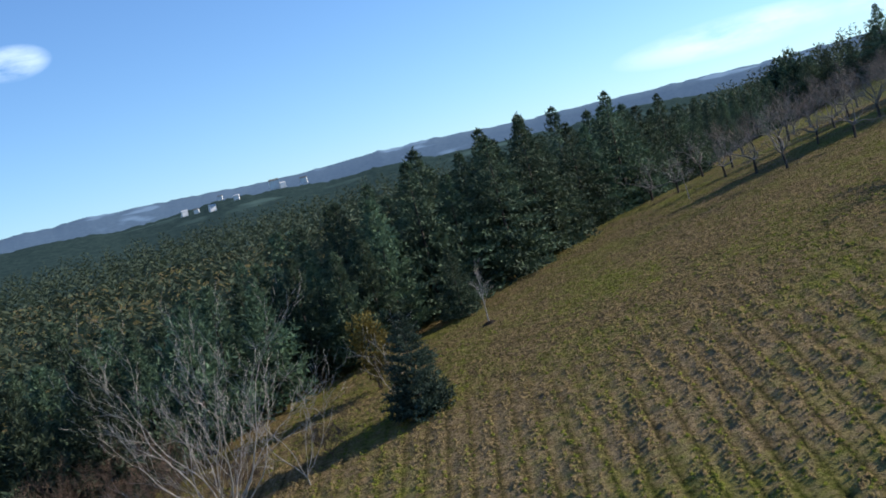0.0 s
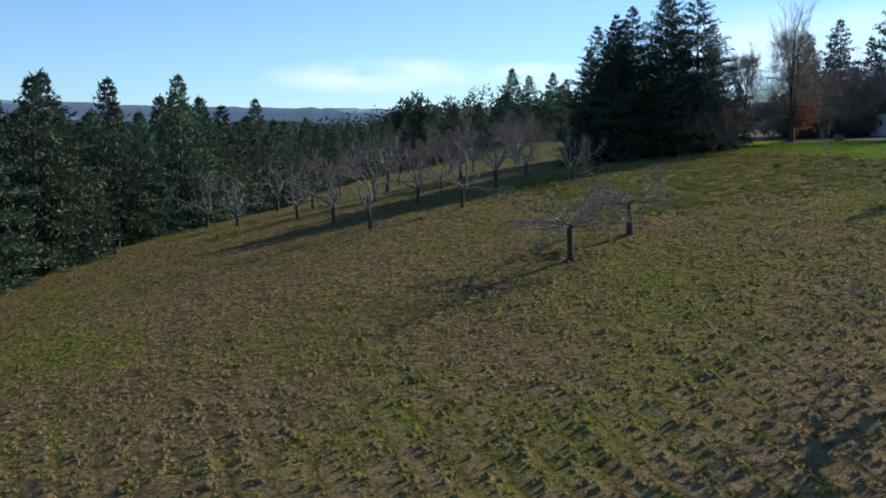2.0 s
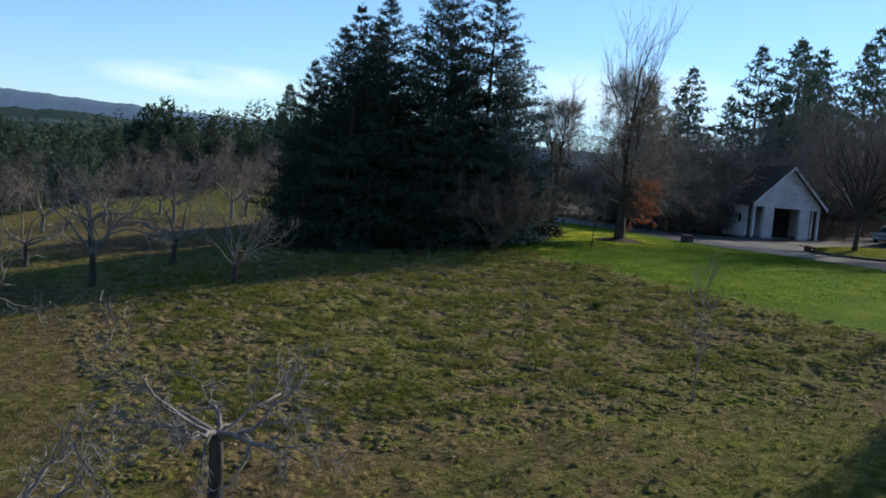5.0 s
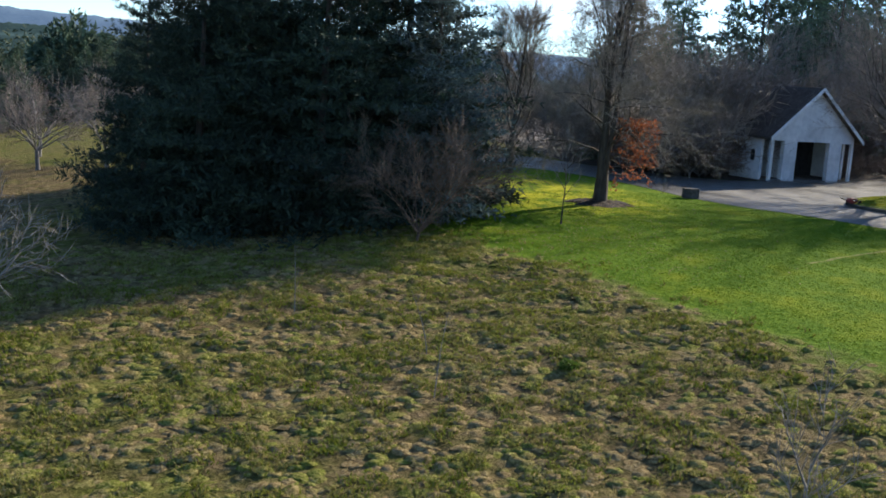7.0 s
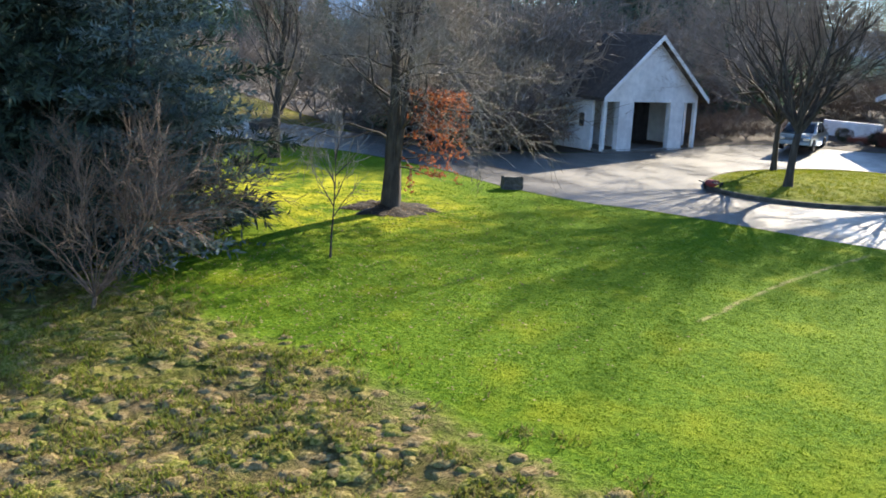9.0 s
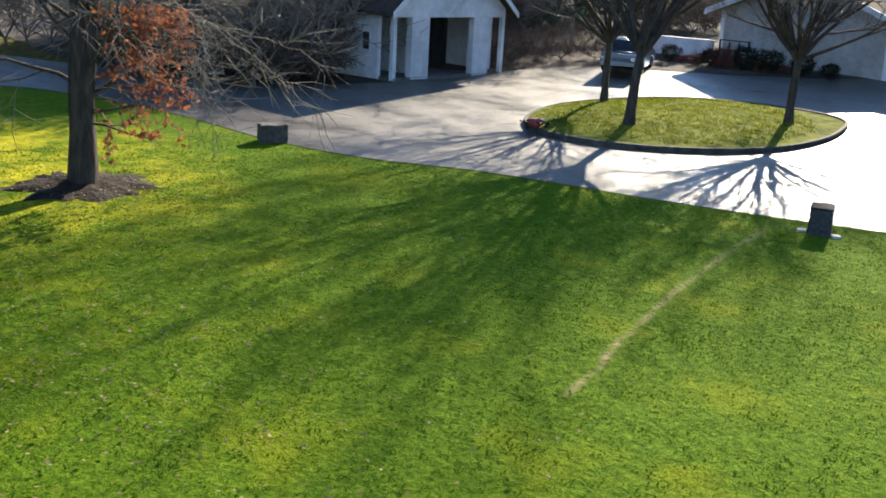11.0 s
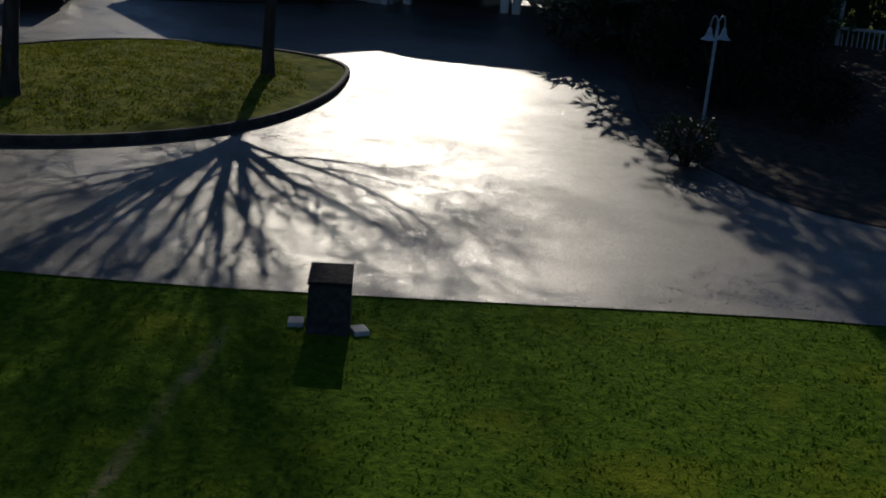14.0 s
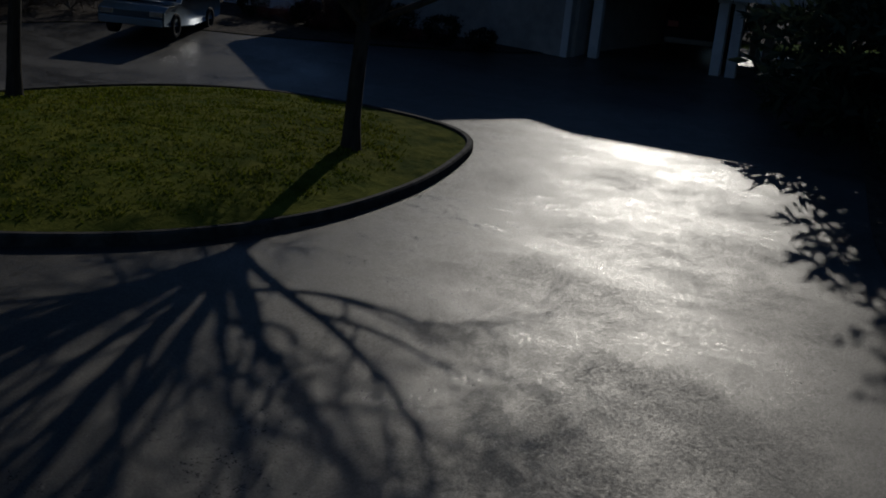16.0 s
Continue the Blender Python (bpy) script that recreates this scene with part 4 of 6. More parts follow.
plant(dome, -29.0, 131.0, 0, 1.0, 1.0)

DARK_SPRUCE = leaf_mat("dark_spruce_needles", (0.026, 0.052, 0.042), (0.078, 0.118, 0.092))
# blue spruce alone at the foot of the pasture
spruce = conifer("spruce_tree", "small conical blue-green spruce alone on the grass", 81, 7.3, 2.2, DARK_SPRUCE, BARK_DARK, 330, 5, 0.02, 0.01, 0.32, 1.6, 0.08, ragged=0.12, skirt=1.0)
plant(spruce, -92.3, -44.0)
yellow = shrub("yellow_green_shrub", "tall olive-yellow evergreen shrub at the wood's edge", 83, 6.5, 1.7, OLIVE, BARK_DARK, 420, 0.35)
plant(yellow, -97.0, -33.5)
copy_thing(tall[0], place(-91.5, -16.0, 60, 0.42, 1.0))

# orchard
ORCHARD = [(-62.7, 5.2, 1.0), (-60.7, -2.7, 1.0), (-58.8, -9.2, 1.05), (-53.7, -0.4, 1.0), (-51.6, -7.0, 1.05), (-46.9, 0.8, 1.0), (-42.8, 6.2, 0.95), (-67.4, 12.2, 1.0), (-55.7, 8.5, 1.0), (-49.5, 9.5, 1.0), (-60.5, 14.5, 1.0), (-53, 18, 1.0), (-46, 17, 1.0), (-70, 20, 1.0), (-63, 24, 1.0)]
apples = [bare_tree("orchard_tree", "leafless orchard tree with crooked grey branches", 100 + k, 5.2, 0.15, 1.3, 6, 3, 2, 0.3, 0.8, 0.85, 0.45, BARK_DARK, BARK_GREY, group="orchard row", leader=False, limb_scale=0.56, limb_bark=BARK_GREY, limb_r=0.5, twig_r=0.015, bend=0.45) for k in range(3)]
crowd(apples, ORCHARD, rng, 0.9, 1.1)
umbrella = [bare_tree("pruned_apple_tree", "leafless apple tree pruned to a flat pale umbrella crown", 110 + k, 3.1, 0.2, 1.95, 8, 3, 3, 0.0, 0.7, 0.30, 0.4, BARK_DARK, BARK_GREY, group="pruned apples", leader=False, limb_scale=1.7, limb_bark=BARK_GREY, limb_r=0.36, twig_r=0.015, bend=0.36) for k in range(2)]
plant(umbrella[0], -50.8, -29.2)
plant(umbrella[1], -45.9, -25.6)
copy_thing(umbrella[1], place(-44.3, -51.7, 130, 1.15))
bush = bare_tree("orchard_tree", "small leafless fruit tree with dense upright pale twigs", 121, 4.2, 0.14, 0.8, 9, 3, 2, 0.5, 0.6, 0.9, 0.55, BARK_DARK, BARK_GREY, leader=False, limb_scale=0.58, limb_bark=BARK_GREY, limb_r=0.38, twig_r=0.012, bend=0.3)
plant(bush, -41.0, -0.9)
for k, (x, y, h) in enumerate(((-33, 43, 6.5), (-37, 48, 6.5), (-30, 52, 6.5), (-42, 58, 6.5), (-36, 66, 7.0), (-25, 62, 7.0), (-52, 62, 6.5), (-48, 40, 6.0))):
    if k < 2:
        t = bare_tree("bare_tree", "round-crowned leafless brown tree beyond the orchard", 125 + k, 6.5, 0.17, 1.4, 8, 3, 4, 0.4, 0.7, 0.9, 0.8, BARK_GREY, TWIG, group="bare trees beyond the orchard", leader=False, limb_scale=0.6, twig_r=0.012, segs=1)
        plant(t, x, y)
        first = [t] if k == 0 else first + [t]
    else:
        copy_thing(first[k % 2], place(x, y, 70 * k, h / 6.5))

# brown crowns round the garage
for k, (x, y, c) in enumerate(((-3.5, 29.5, 1.25), (0.5, 28.0, 1.35), (4.5, 27.5, 1.45), (11.5, 26.0, 1.25), (15.0, 28.5, 1.4), (8.0, 29.0, 1.5), (19.5, 31.0, 1.5))):
    copy_thing(first[k % 2], place(x, y, 55 * k, c))

# saplings
for k, (x, y, h) in enumerate(((-31.1, -22.2, 4.2), (-20.1, 4.6, 3.4), (-88.4, -25.0, 5.0), (-67.6, -1.0, 4.5), (-37.0, -41.0, 5.0))):
    s = bare_tree("sapling", "thin leafless young tree in the grass", 130 + k, h, 0.018 if h < 2.5 else 0.03 if h < 4.4 else 0.06, h * 0.3, 3 if h < 2.5 else 8, 1 if h < 2.5 else 2, 2 if h < 2.5 else 3, 0.6, 0.5, 1.6, 0.4, BARK_PALE if x < -80 else BARK_DARK if x > -25 else BARK_GREY, BARK_PALE if x < -80 else TWIG, limb_scale=0.34, twig_r=0.014 if x < -80 else 0.007)
    plant(s, x, y)

# maples on the lawn and on the island
maple = bare_tree("maple_tree", "tall maple with bare crown and rust leaves on low boughs", 140, 12.0, 0.25, 1.8, 28, 3, 5, 0.0, 0.75, 0.45, 0.8, BARK_DARK, TWIG, leaves=(RUST, 1700, 0.4, 3.9, 2.4, 0.87, -0.5), limb_scale=0.36, limb_r=0.2, twig_r=0.008, bend=0.33, stems=3)
plant(maple, -15.5, 9.5, 0)
second = bare_tree("maple_tree", "bare maple with rising limbs beside the road", 141, 9.5, 0.2, 1.3, 12, 3, 5, 0.6, 0.5, 1.6, 0.8, BARK_DARK, TWIG, limb_scale=0.5)
plant(second, -14.2, 21.5)
for k, (x, y, h, r) in enumerate(((5.0, 11.9, 10.0, 0.14), (1.5, 8.1, 11.0, 0.175), (7.2, 5.95, 8.8, 0.15))):
    t = bare_tree("island_tree", "bare round-crowned tree on the grassy island", 150 + k, h, r, 2.2, 16 if k < 2 else 23, 4, 3, 0.25, 0.6, 1.3 if k < 2 else 1.15, 0.5, BARK_DARK, TWIG, group="island trees", leader=False, limb_scale=0.55, limb_r=0.50, twig_r=0.0055, bend=0.14, segs=1, stout=0.11, fine=2, fan=0.6)
    m = place(x, y, 40 * k)
    m.translation.z += island_z(x, y)
    t.matrix_basis = m
# pale bare trees at the foot of the slope
for k, (x, y, h) in enumerate(((-103.5, -54.0, 11.5), (-99.3, -50.5, 8.0), (-94.5, -40.5, 6.0), (-103.5, -55.5, 6.0))):
    t = bare_tree("bare_tree", "pale leafless tree with many rising stems", 160 + k, h, 0.12 if k == 0 else 0.06, 0.6, 11 if k == 0 else 5, 3 if k == 0 else 2, 3, 0.5, 0.5, 0.85 if k == 0 else 1.6, 0.9, BARK_PALE, BARK_PALE, leader=False, limb_scale=0.68, limb_r=0.5, twig_r=0.014)
    plant(t, x, y)
# brown brush behind the road and garage
brush = [bare_tree("brush", "tangled leafless brown thicket shrub", 170 + k, 4.6, 0.07, 0.3, 8, 3, 3, 0.3, 0.7, 0.9, 0.85, BARK_GREY, TWIG, group="brown thicket", leader=False, limb_scale=0.6, twig_r=0.013, segs=1) for k in range(3)]
spots = [(-15.5 + 2.1 * k + rng.uniform(-0.8, 0.8), 38.5 - 0.35 * k + rng.uniform(-1.5, 1.5), 1.0) for k in range(8)]
spots += [(-4.5 + rng.uniform(-1, 1), 24.5 + 1.4 * k, 1.1) for k in range(6)] + [(-1.5 + 1.7 * k, 29.5 + rng.uniform(-1, 1), 1.3) for k in range(8)]
spots += [(-1.6, 24.6, 1.0), (-2.6, 26.5, 1.1), (-2.0, 22.4, 1.0), (-0.6, 24.2, 1.3), (0.8, 26.0, 1.6), (-2.4, 21.4, 0.8), (1.0, 26.5, 1.6), (14, 27, 1.2), (18, 31, 1.4)]
spots += [(-22 + 4.6 * k, 47 + rng.uniform(-3, 3), 1.0) for k in range(8)]
spots += [(18 + 2.3 * k, 30.5 + 1.3 * k + rng.uniform(-1, 1), 1.4) for k in range(7)]
spots += [(-6.5 + 1.6 * k, 35.2 - 0.9 * k, 0.95) for k in range(4)]
crowd(brush, spots, rng, 0.9, 1.15)

BROWN_TWIG = plain_mat("dark_brown_twigs", (0.085, 0.056, 0.040), (0.19, 0.13, 0.09), 5, 0.85)
# dense hedge of bare twigs between garage and house, low by the drive and taller behind
hedge = [bare_tree("hedge_shrub", "dense leafless grey-brown hedge shrub", 180 + k, 2.5, 0.04, 0.12, 13, 3, 3, 0.25, 0.75, 0.8, 0.5, BARK_GREY, BROWN_TWIG, group="hedge behind the drive", leader=False, limb_scale=0.55, limb_r=0.5, twig_r=0.013, segs=1) for k in range(2)]
row = [(9.6 + 1.25 * k, 22.0 - 0.10 * k * k + rng.uniform(-0.3, 0.3), 0.72) for k in range(6)]
row += [(9.8 + 1.6 * k, 23.8 + rng.uniform(-0.4, 0.4), 0.9) for k in range(6)]
row += [(9.5 + 1.9 * k, 26.2 + 0.75 * k + rng.uniform(-0.5, 0.5), 1.9) for k in range(7)]
row += [(10.5 + 2.2 * k, 29.5 + 0.7 * k, 2.4) for k in range(3)]
row += [(25.2, 24.4, 1.7), (27.2, 23.6, 1.7), (28.4, 26.0, 1.9), (30.6, 25.0, 1.9), (31.2, 28.0, 2.2), (33.6, 27.0, 2.2), (26.6, 26.2, 1.9)]
row += [(-1.6, 21.6, 1.2), (-2.6, 22.6, 1.6), (-0.6, 24.4, 2.0), (-3.6, 23.4, 1.7), (-4.2, 26.2, 1.9), (0.2, 22.9, 2.0), (0.9, 25.2, 2.0), (-0.7, 22.2, 1.6)]
crowd(hedge, row, rng, 0.9, 1.12)
thorn = bare_tree("thorn_bush", "wide leafless brown bush with dense fine twigs", 190, 4.5, 0.06, 0.25, 13, 3, 3, 0.3, 0.6, 1.25, 0.6, BROWN_TWIG, BROWN_TWIG, leader=False, limb_scale=0.55, limb_r=0.4, twig_r=0.007, segs=1, fine=4)
plant(thorn, -26.5, 3.5, 0, 1.05)


def whip(x, y, h, lean, turn, seed):
    """A young tree of one thin stem with a few short side shoots."""
    r = random.Random(seed)
    root = tagged(new("sapling"), "slender bare whip standing in the rough grass", "sapling", "whips")
    root.matrix_basis = place(x, y, turn)
    stem = Soup()
    pts = [Vector((lean * (k / 6) ** 1.6 * h, r.uniform(-0.02, 0.02), h * k / 6 - 0.05)) for k in range(7)]
    stem.tube(pts, [0.018 - 0.0022 * k for k in range(7)], 5)
    stem.object("stem", BARK_GREY, root)
    for k in range(4):
        s = Soup()
        p = pts[2 + k]
        a = r.uniform(0, 6.3)
        d = Vector((math.cos(a) * 0.6, math.sin(a) * 0.6, 1)).normalized()
        s.tube([p, p + d * 0.16, p + d * 0.28 + Vector((0, 0, 0.05))], [0.007, 0.005, 0.003], 4)
        s.object("shoot", BARK_GREY, root)


for k, (x, y, h, l) in enumerate(((-31.6, -10.9, 2.0, 0.1), (-32.8, -3.4, 1.9, -0.05), (-30.8, -8.4, 1.7, -0.3))):
    whip(x, y, h, l, 0, 195 + k)
for x, y, c in ((-112.5, -44.5, 1.25), (-116, -50, 1.3), (-104, -50.5, 0.9), (-109.5, -51, 1.1), (-98.5, -46.5, 0.6)):
    copy_thing(thorn, place(x, y, 40 * c * 9, c))

# ---- buildings ----
BLACKISH = plain_mat("black_iron", (0.012, 0.012, 0.012), (0.035, 0.033, 0.03), 12, 0.6, bumps=0.2)
BLUE = plain_mat("blue_plastic", (0.02, 0.05, 0.11), (0.04, 0.08, 0.16), 6, 0.5)
def box_part(name, lo, hi, material, parent, label="", bevel=0.0):
    bm = bmesh.new()
    bmesh.ops.create_cube(bm, size=1)
    for v in bm.verts:
        v.co = Vector([lo[i] + (hi[i] - lo[i]) * (v.co[i] + 0.5) for i in range(3)])
    if bevel:
        bmesh.ops.bevel(bm, geom=list(bm.edges), offset=bevel, segments=2, affect="EDGES", profile=0.6)
    return part(name, bm, material, parent, label)


def clapboards(name, root, a, b, span, facing, course=0.16, material=None):
    """Lapped boards over a wall that runs from a to b, between heights that may follow a gable."""
    s = Soup()
    a, b = Vector((*a, 0)), Vector((*b, 0))
    run = (b - a).length
    d = (b - a) / run
    out = Vector((d.y, -d.x, 0)) * facing
    z0 = span(run / 2)[0]
    z = z0
    while z < span(run / 2)[1] - 0.02:
        us = [u for u in np.linspace(0, run, 81) if span(u)[1] > z + course * 0.6]
        if len(us) > 1:
            p, q = a + d * us[0], a + d * us[-1]
            k = len(s.v)
            for e in (p, q):
                s.v += [e + out * 0.028 + Vector((0, 0, z)), e + out * 0.006 + Vector((0, 0, z + course)), e + Vector((0, 0, z))]
            s.f += [(k, k + 3, k + 4, k + 1), (k, k + 2, k + 5, k + 3), (k, k + 1, k + 2), (k + 3, k + 5, k + 4)]
        z += course
    return s.object(name, material or SIDING, root)


def build_garage():
    """An open-fronted gabled garage: two wide piers, corner posts, a deep dark bay."""
    root = tagged(new("garage"), "white clapboard gabled garage with a dark open bay", "garage")
    root.matrix_basis = pose(5.5, 20.25, gz(5.5, 20.25) + 0.03, 0, 0, 5)
    W, D, H, A = 3.35, 3.3, 2.75, 5.45
    for s in (-1, 1):
        box_part("side_wall", (s * W - 0.08, 0.75, 0), (s * W + 0.08, D - 0.1, H), SIDING, root)
        box_part("corner_post", (s * (W - 0.07) - 0.09, 0.0, 0), (s * (W - 0.07) + 0.09, 0.18, H), TRIM, root, bevel=0.01)
        box_part("pier", (s * 1.85 - 0.5, 0.02, 0), (s * 1.85 + 0.5, 0.3, H), SIDING, root)
    box_part("back_wall", (-W, D - 0.1, 0), (W, D + 0.06, H), SIDING, root)
    for s in (-1, 1):
        clapboards("siding", root, (s * (W + 0.08), 0.75), (s * (W + 0.08), D), lambda u: (0.02, H), s)
        clapboards("siding", root, (s * 1.85 - 0.5, 0.02), (s * 1.85 + 0.5, 0.02), lambda u: (0.02, H - 0.36), 1)
    clapboards("siding", root, (-W, 0.0), (W, 0.0), lambda u: (H - 0.33, A - abs(u - W) * (A - H) / W - 0.08), 1)
    win = box_part("window", (-W - 0.125, 1.15, 1.05), (-W - 0.085, 1.6, 1.82), TRIM, root, "small upright side window")
    box_part("pane", (-W - 0.135, 1.21, 1.11), (-W - 0.127, 1.54, 1.76), DARK, win, "dark glass pane")
    # near-black sheet: the shade at the bay's back is put into its colour
    box_part("back_panel", (-1.28, D - 0.17, 0.1), (W - 0.09, D - 0.11, 2.38), DARK, root, "near-black sheet standing in for the bay's shade")
    box_part("side_panel", (-W + 0.09, D - 0.17, 0.1), (-1.44, D - 0.11, 2.38), SIDING, root)
    # unseen ceiling, added to keep skylight out of the bay
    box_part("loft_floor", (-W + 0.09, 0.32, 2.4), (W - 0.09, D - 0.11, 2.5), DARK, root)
    box_part("partition", (-1.42, 0.32, 0.1), (-1.30, D - 0.1, 2.39), SIDING, root)
    bin_ = box_part("storage_bin", (-1.2, 2.2, 0.10), (-0.4, 3.0, 1.2), BLUE, None, bevel=0.04)
    bin_.matrix_basis = root.matrix_basis.copy()
    tagged(bin_, "dark blue plastic bin standing in the garage bay", "bin")
    box_part("floor_slab", (-W, 0, -0.3), (W, D, 0.10), CONCRETE, root)
    bm = bmesh.new()
    for y in (0.0, 0.12):
        for x, z in ((-W, H - 0.35), (W, H - 0.35), (W, H), (0, A), (-W, H)):
            bm.verts.new((x, y, z))
    v = list(bm.verts)
    bm.faces.new(v[:5])
    bm.faces.new(v[5:][::-1])
    for i in range(5):
        bm.faces.new((v[i], v[i + 5], v[(i + 1) % 5 + 5], v[(i + 1) % 5]))
    bmesh.ops.recalc_face_normals(bm, faces=bm.faces)
    part("gable_wall", bm, SIDING, root)
    for s in (-1, 1):
        bm = bmesh.new()
        o = 0.45
        k = (A - H) / W
        pts = [(0, A + 0.06), (s * (W + o), H - o * k + 0.06)]
        for y in (-0.35, D + 0.35):
            for x, z in pts:
                bm.verts.new((x, y, z))
                bm.verts.new((x, y, z + 0.16))
        bmesh.ops.convex_hull(bm, input=bm.verts)
        part("roof_slope", bm, ROOFING, root)
        bm = bmesh.new()
        for y in (-0.39, -0.35):
            for x, z in pts:
                bm.verts.new((x, y, z - 0.06))
                bm.verts.new((x, y, z + 0.17))
        bmesh.ops.convex_hull(bm, input=bm.verts)
        part("rake_board", bm, TRIM, root)
    return root


build_garage()


def gable_prism(name, y0, y1, z0, z1, x0, x1, material, parent, over=0.0):
    """A gabled wall slice, its ridge along x."""
    bm = bmesh.new()
    for x in (x0, x1):
        for y, z in ((y0, z0), (y1, z0), ((y0 + y1) / 2, z1)):
            bm.verts.new((x, y, z))
    bmesh.ops.convex_hull(bm, input=bm.verts)
    return part(name, bm, material, parent)


def build_house():
    """A white house whose gable faces the drive, with a low garden wall, an arbour and a carport."""
    root = tagged(new("house"), "white clapboard house with a gable facing the drive", "house")
    root.matrix_basis = pose(19.3, 12.6, 1.15, 0, 0, 0)
    W, D, H, A = 4.1, 9.5, 2.75, 4.35
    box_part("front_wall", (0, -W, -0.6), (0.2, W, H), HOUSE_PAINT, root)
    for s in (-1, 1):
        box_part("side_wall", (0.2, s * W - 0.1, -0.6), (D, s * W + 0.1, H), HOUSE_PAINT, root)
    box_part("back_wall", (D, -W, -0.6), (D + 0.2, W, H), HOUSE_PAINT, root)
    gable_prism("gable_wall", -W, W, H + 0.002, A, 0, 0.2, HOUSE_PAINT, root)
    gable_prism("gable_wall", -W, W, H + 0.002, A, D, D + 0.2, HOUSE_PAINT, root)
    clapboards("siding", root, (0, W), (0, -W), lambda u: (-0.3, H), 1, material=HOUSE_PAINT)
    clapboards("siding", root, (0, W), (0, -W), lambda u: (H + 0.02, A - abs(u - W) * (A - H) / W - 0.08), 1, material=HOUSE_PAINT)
    k = (A - H) / W
    for s in (-1, 1):
        bm = bmesh.new()
        o = 0.55
        pts = [(0, A + 0.05), (s * (W + o), H - o * k + 0.05)]
        for x in (-0.6, D + 0.6):
            for y, z in pts:
                bm.verts.new((x, y, z))
                bm.verts.new((x, y, z + 0.17))
        bmesh.ops.convex_hull(bm, input=bm.verts)
        part("roof_slope", bm, ROOFING, root)
        bm = bmesh.new()
        for x in (-0.645, -0.603):
            for y, z in pts:
                bm.verts.new((x, y, z - 0.09))
                bm.verts.new((x, y, z + 0.18))
        bmesh.ops.convex_hull(bm, input=bm.verts)
        part("rake_board", bm, TRIM, root)
    for y in (W - 0.1, -W + 0.1):
        box_part("corner_board", (-0.045, y - 0.1, -0.4), (-0.002, y + 0.1, H), TRIM, root)
    wall = box_part("garden_wall", (-0.12, 0, -0.5), (0.12, 3.3, 1.4), SIDING, None)
    wall.matrix_basis = pose(18.9, 16.75, 1.1, 0, 0, 12)
    tagged(wall, "low white garden wall joined to the house", "garden wall")
    arbour = tagged(new("arbour"), "dark metal arbour standing against the house wall", "arbour")
    arbour.matrix_basis = pose(18.3, 15.25, 1.15, 0, 0, 0)
    for y in (-0.75, -0.25, 0.25, 0.75):
        box_part("upright", (-0.03, y - 0.03, -0.1), (0.03, y + 0.03, 1.42 if abs(y) > 0.5 else 1.38), BLACKISH, arbour)
    for z in (0.55, 0.98, 1.42):
        box_part("crossbar", (-0.035, -0.8, z), (0.035, 0.8, z + 0.05), BLACKISH, arbour)
    port = tagged(new("carport"), "white columned carport roof joined to the house", "carport")
    port.matrix_basis = pose(19.6, 8.3, 1.25, 0, 0, -80)
    for x in (0.3, 3.55, 3.95, 8.4, 8.8):
        for y in (0.3, 6.2):
            col = box_part("column", (x - 0.13, y - 0.13, -0.2), (x + 0.13, y + 0.13, 2.1), TRIM, port, bevel=0.02)
            box_part("capital", (x - 0.17, y - 0.17, 2.102), (x + 0.17, y + 0.17, 2.2), TRIM, col, bevel=0.02)
            box_part("plinth", (x - 0.17, y - 0.17, -0.25), (x + 0.17, y + 0.17, 0.12), TRIM, col, bevel=0.02)
    box_part("fascia", (-0.3, -0.2, 2.2), (9.4, 0.1, 2.95), TRIM, port)
    box_part("fascia", (-0.3, 6.5, 2.2), (9.4, 6.8, 2.95), TRIM, port)
    box_part("ceiling", (-0.3, 0.1, 2.5), (9.4, 6.5, 2.6), SIDING, port)
    bm = bmesh.new()
    for x, y, z in ((-0.5, -0.45, 2.96), (9.6, -0.45, 2.96), (9.6, 7.1, 2.96), (-0.5, 7.1, 2.96), (0.2, 2.2, 4.55), (8.6, 2.2, 4.55), (0.2, 4.2, 4.55), (8.6, 4.2, 4.55)):
        bm.verts.new((x, y, z))
    bmesh.ops.convex_hull(bm, input=bm.verts)
    part("roof", bm, ROOFING, port)
    # a dark porch with a white balustrade, deep in the shade past the lamp
    porch = tagged(new("porch"), "shaded porch with a white picket balustrade", "porch")
    porch.matrix_basis = pose(22.6, -7.2, gz(22.6, -7.2) - 0.72, 0, 0, 90)
    box_part("deck", (-0.6, -0.2, 0.0), (3.4, 3.0, 0.55), CONCRETE, porch)
    box_part("top_rail", (-0.1, -0.04, 1.28), (1.7, 0.04, 1.36), TRIM, porch)
    box_part("bottom_rail", (-0.1, -0.03, 0.66), (1.7, 0.03, 0.72), TRIM, porch)
    for k in range(11):
        box_part("baluster", (0.05 + 0.155 * k, -0.02, 0.722), (0.09 + 0.155 * k, 0.02, 1.278), TRIM, porch)
    for x in (-0.1, 1.75):
        box_part("post", (x - 0.06, -0.06, 0.55), (x + 0.06, 0.06, 2.9), TRIM, porch)


build_house()


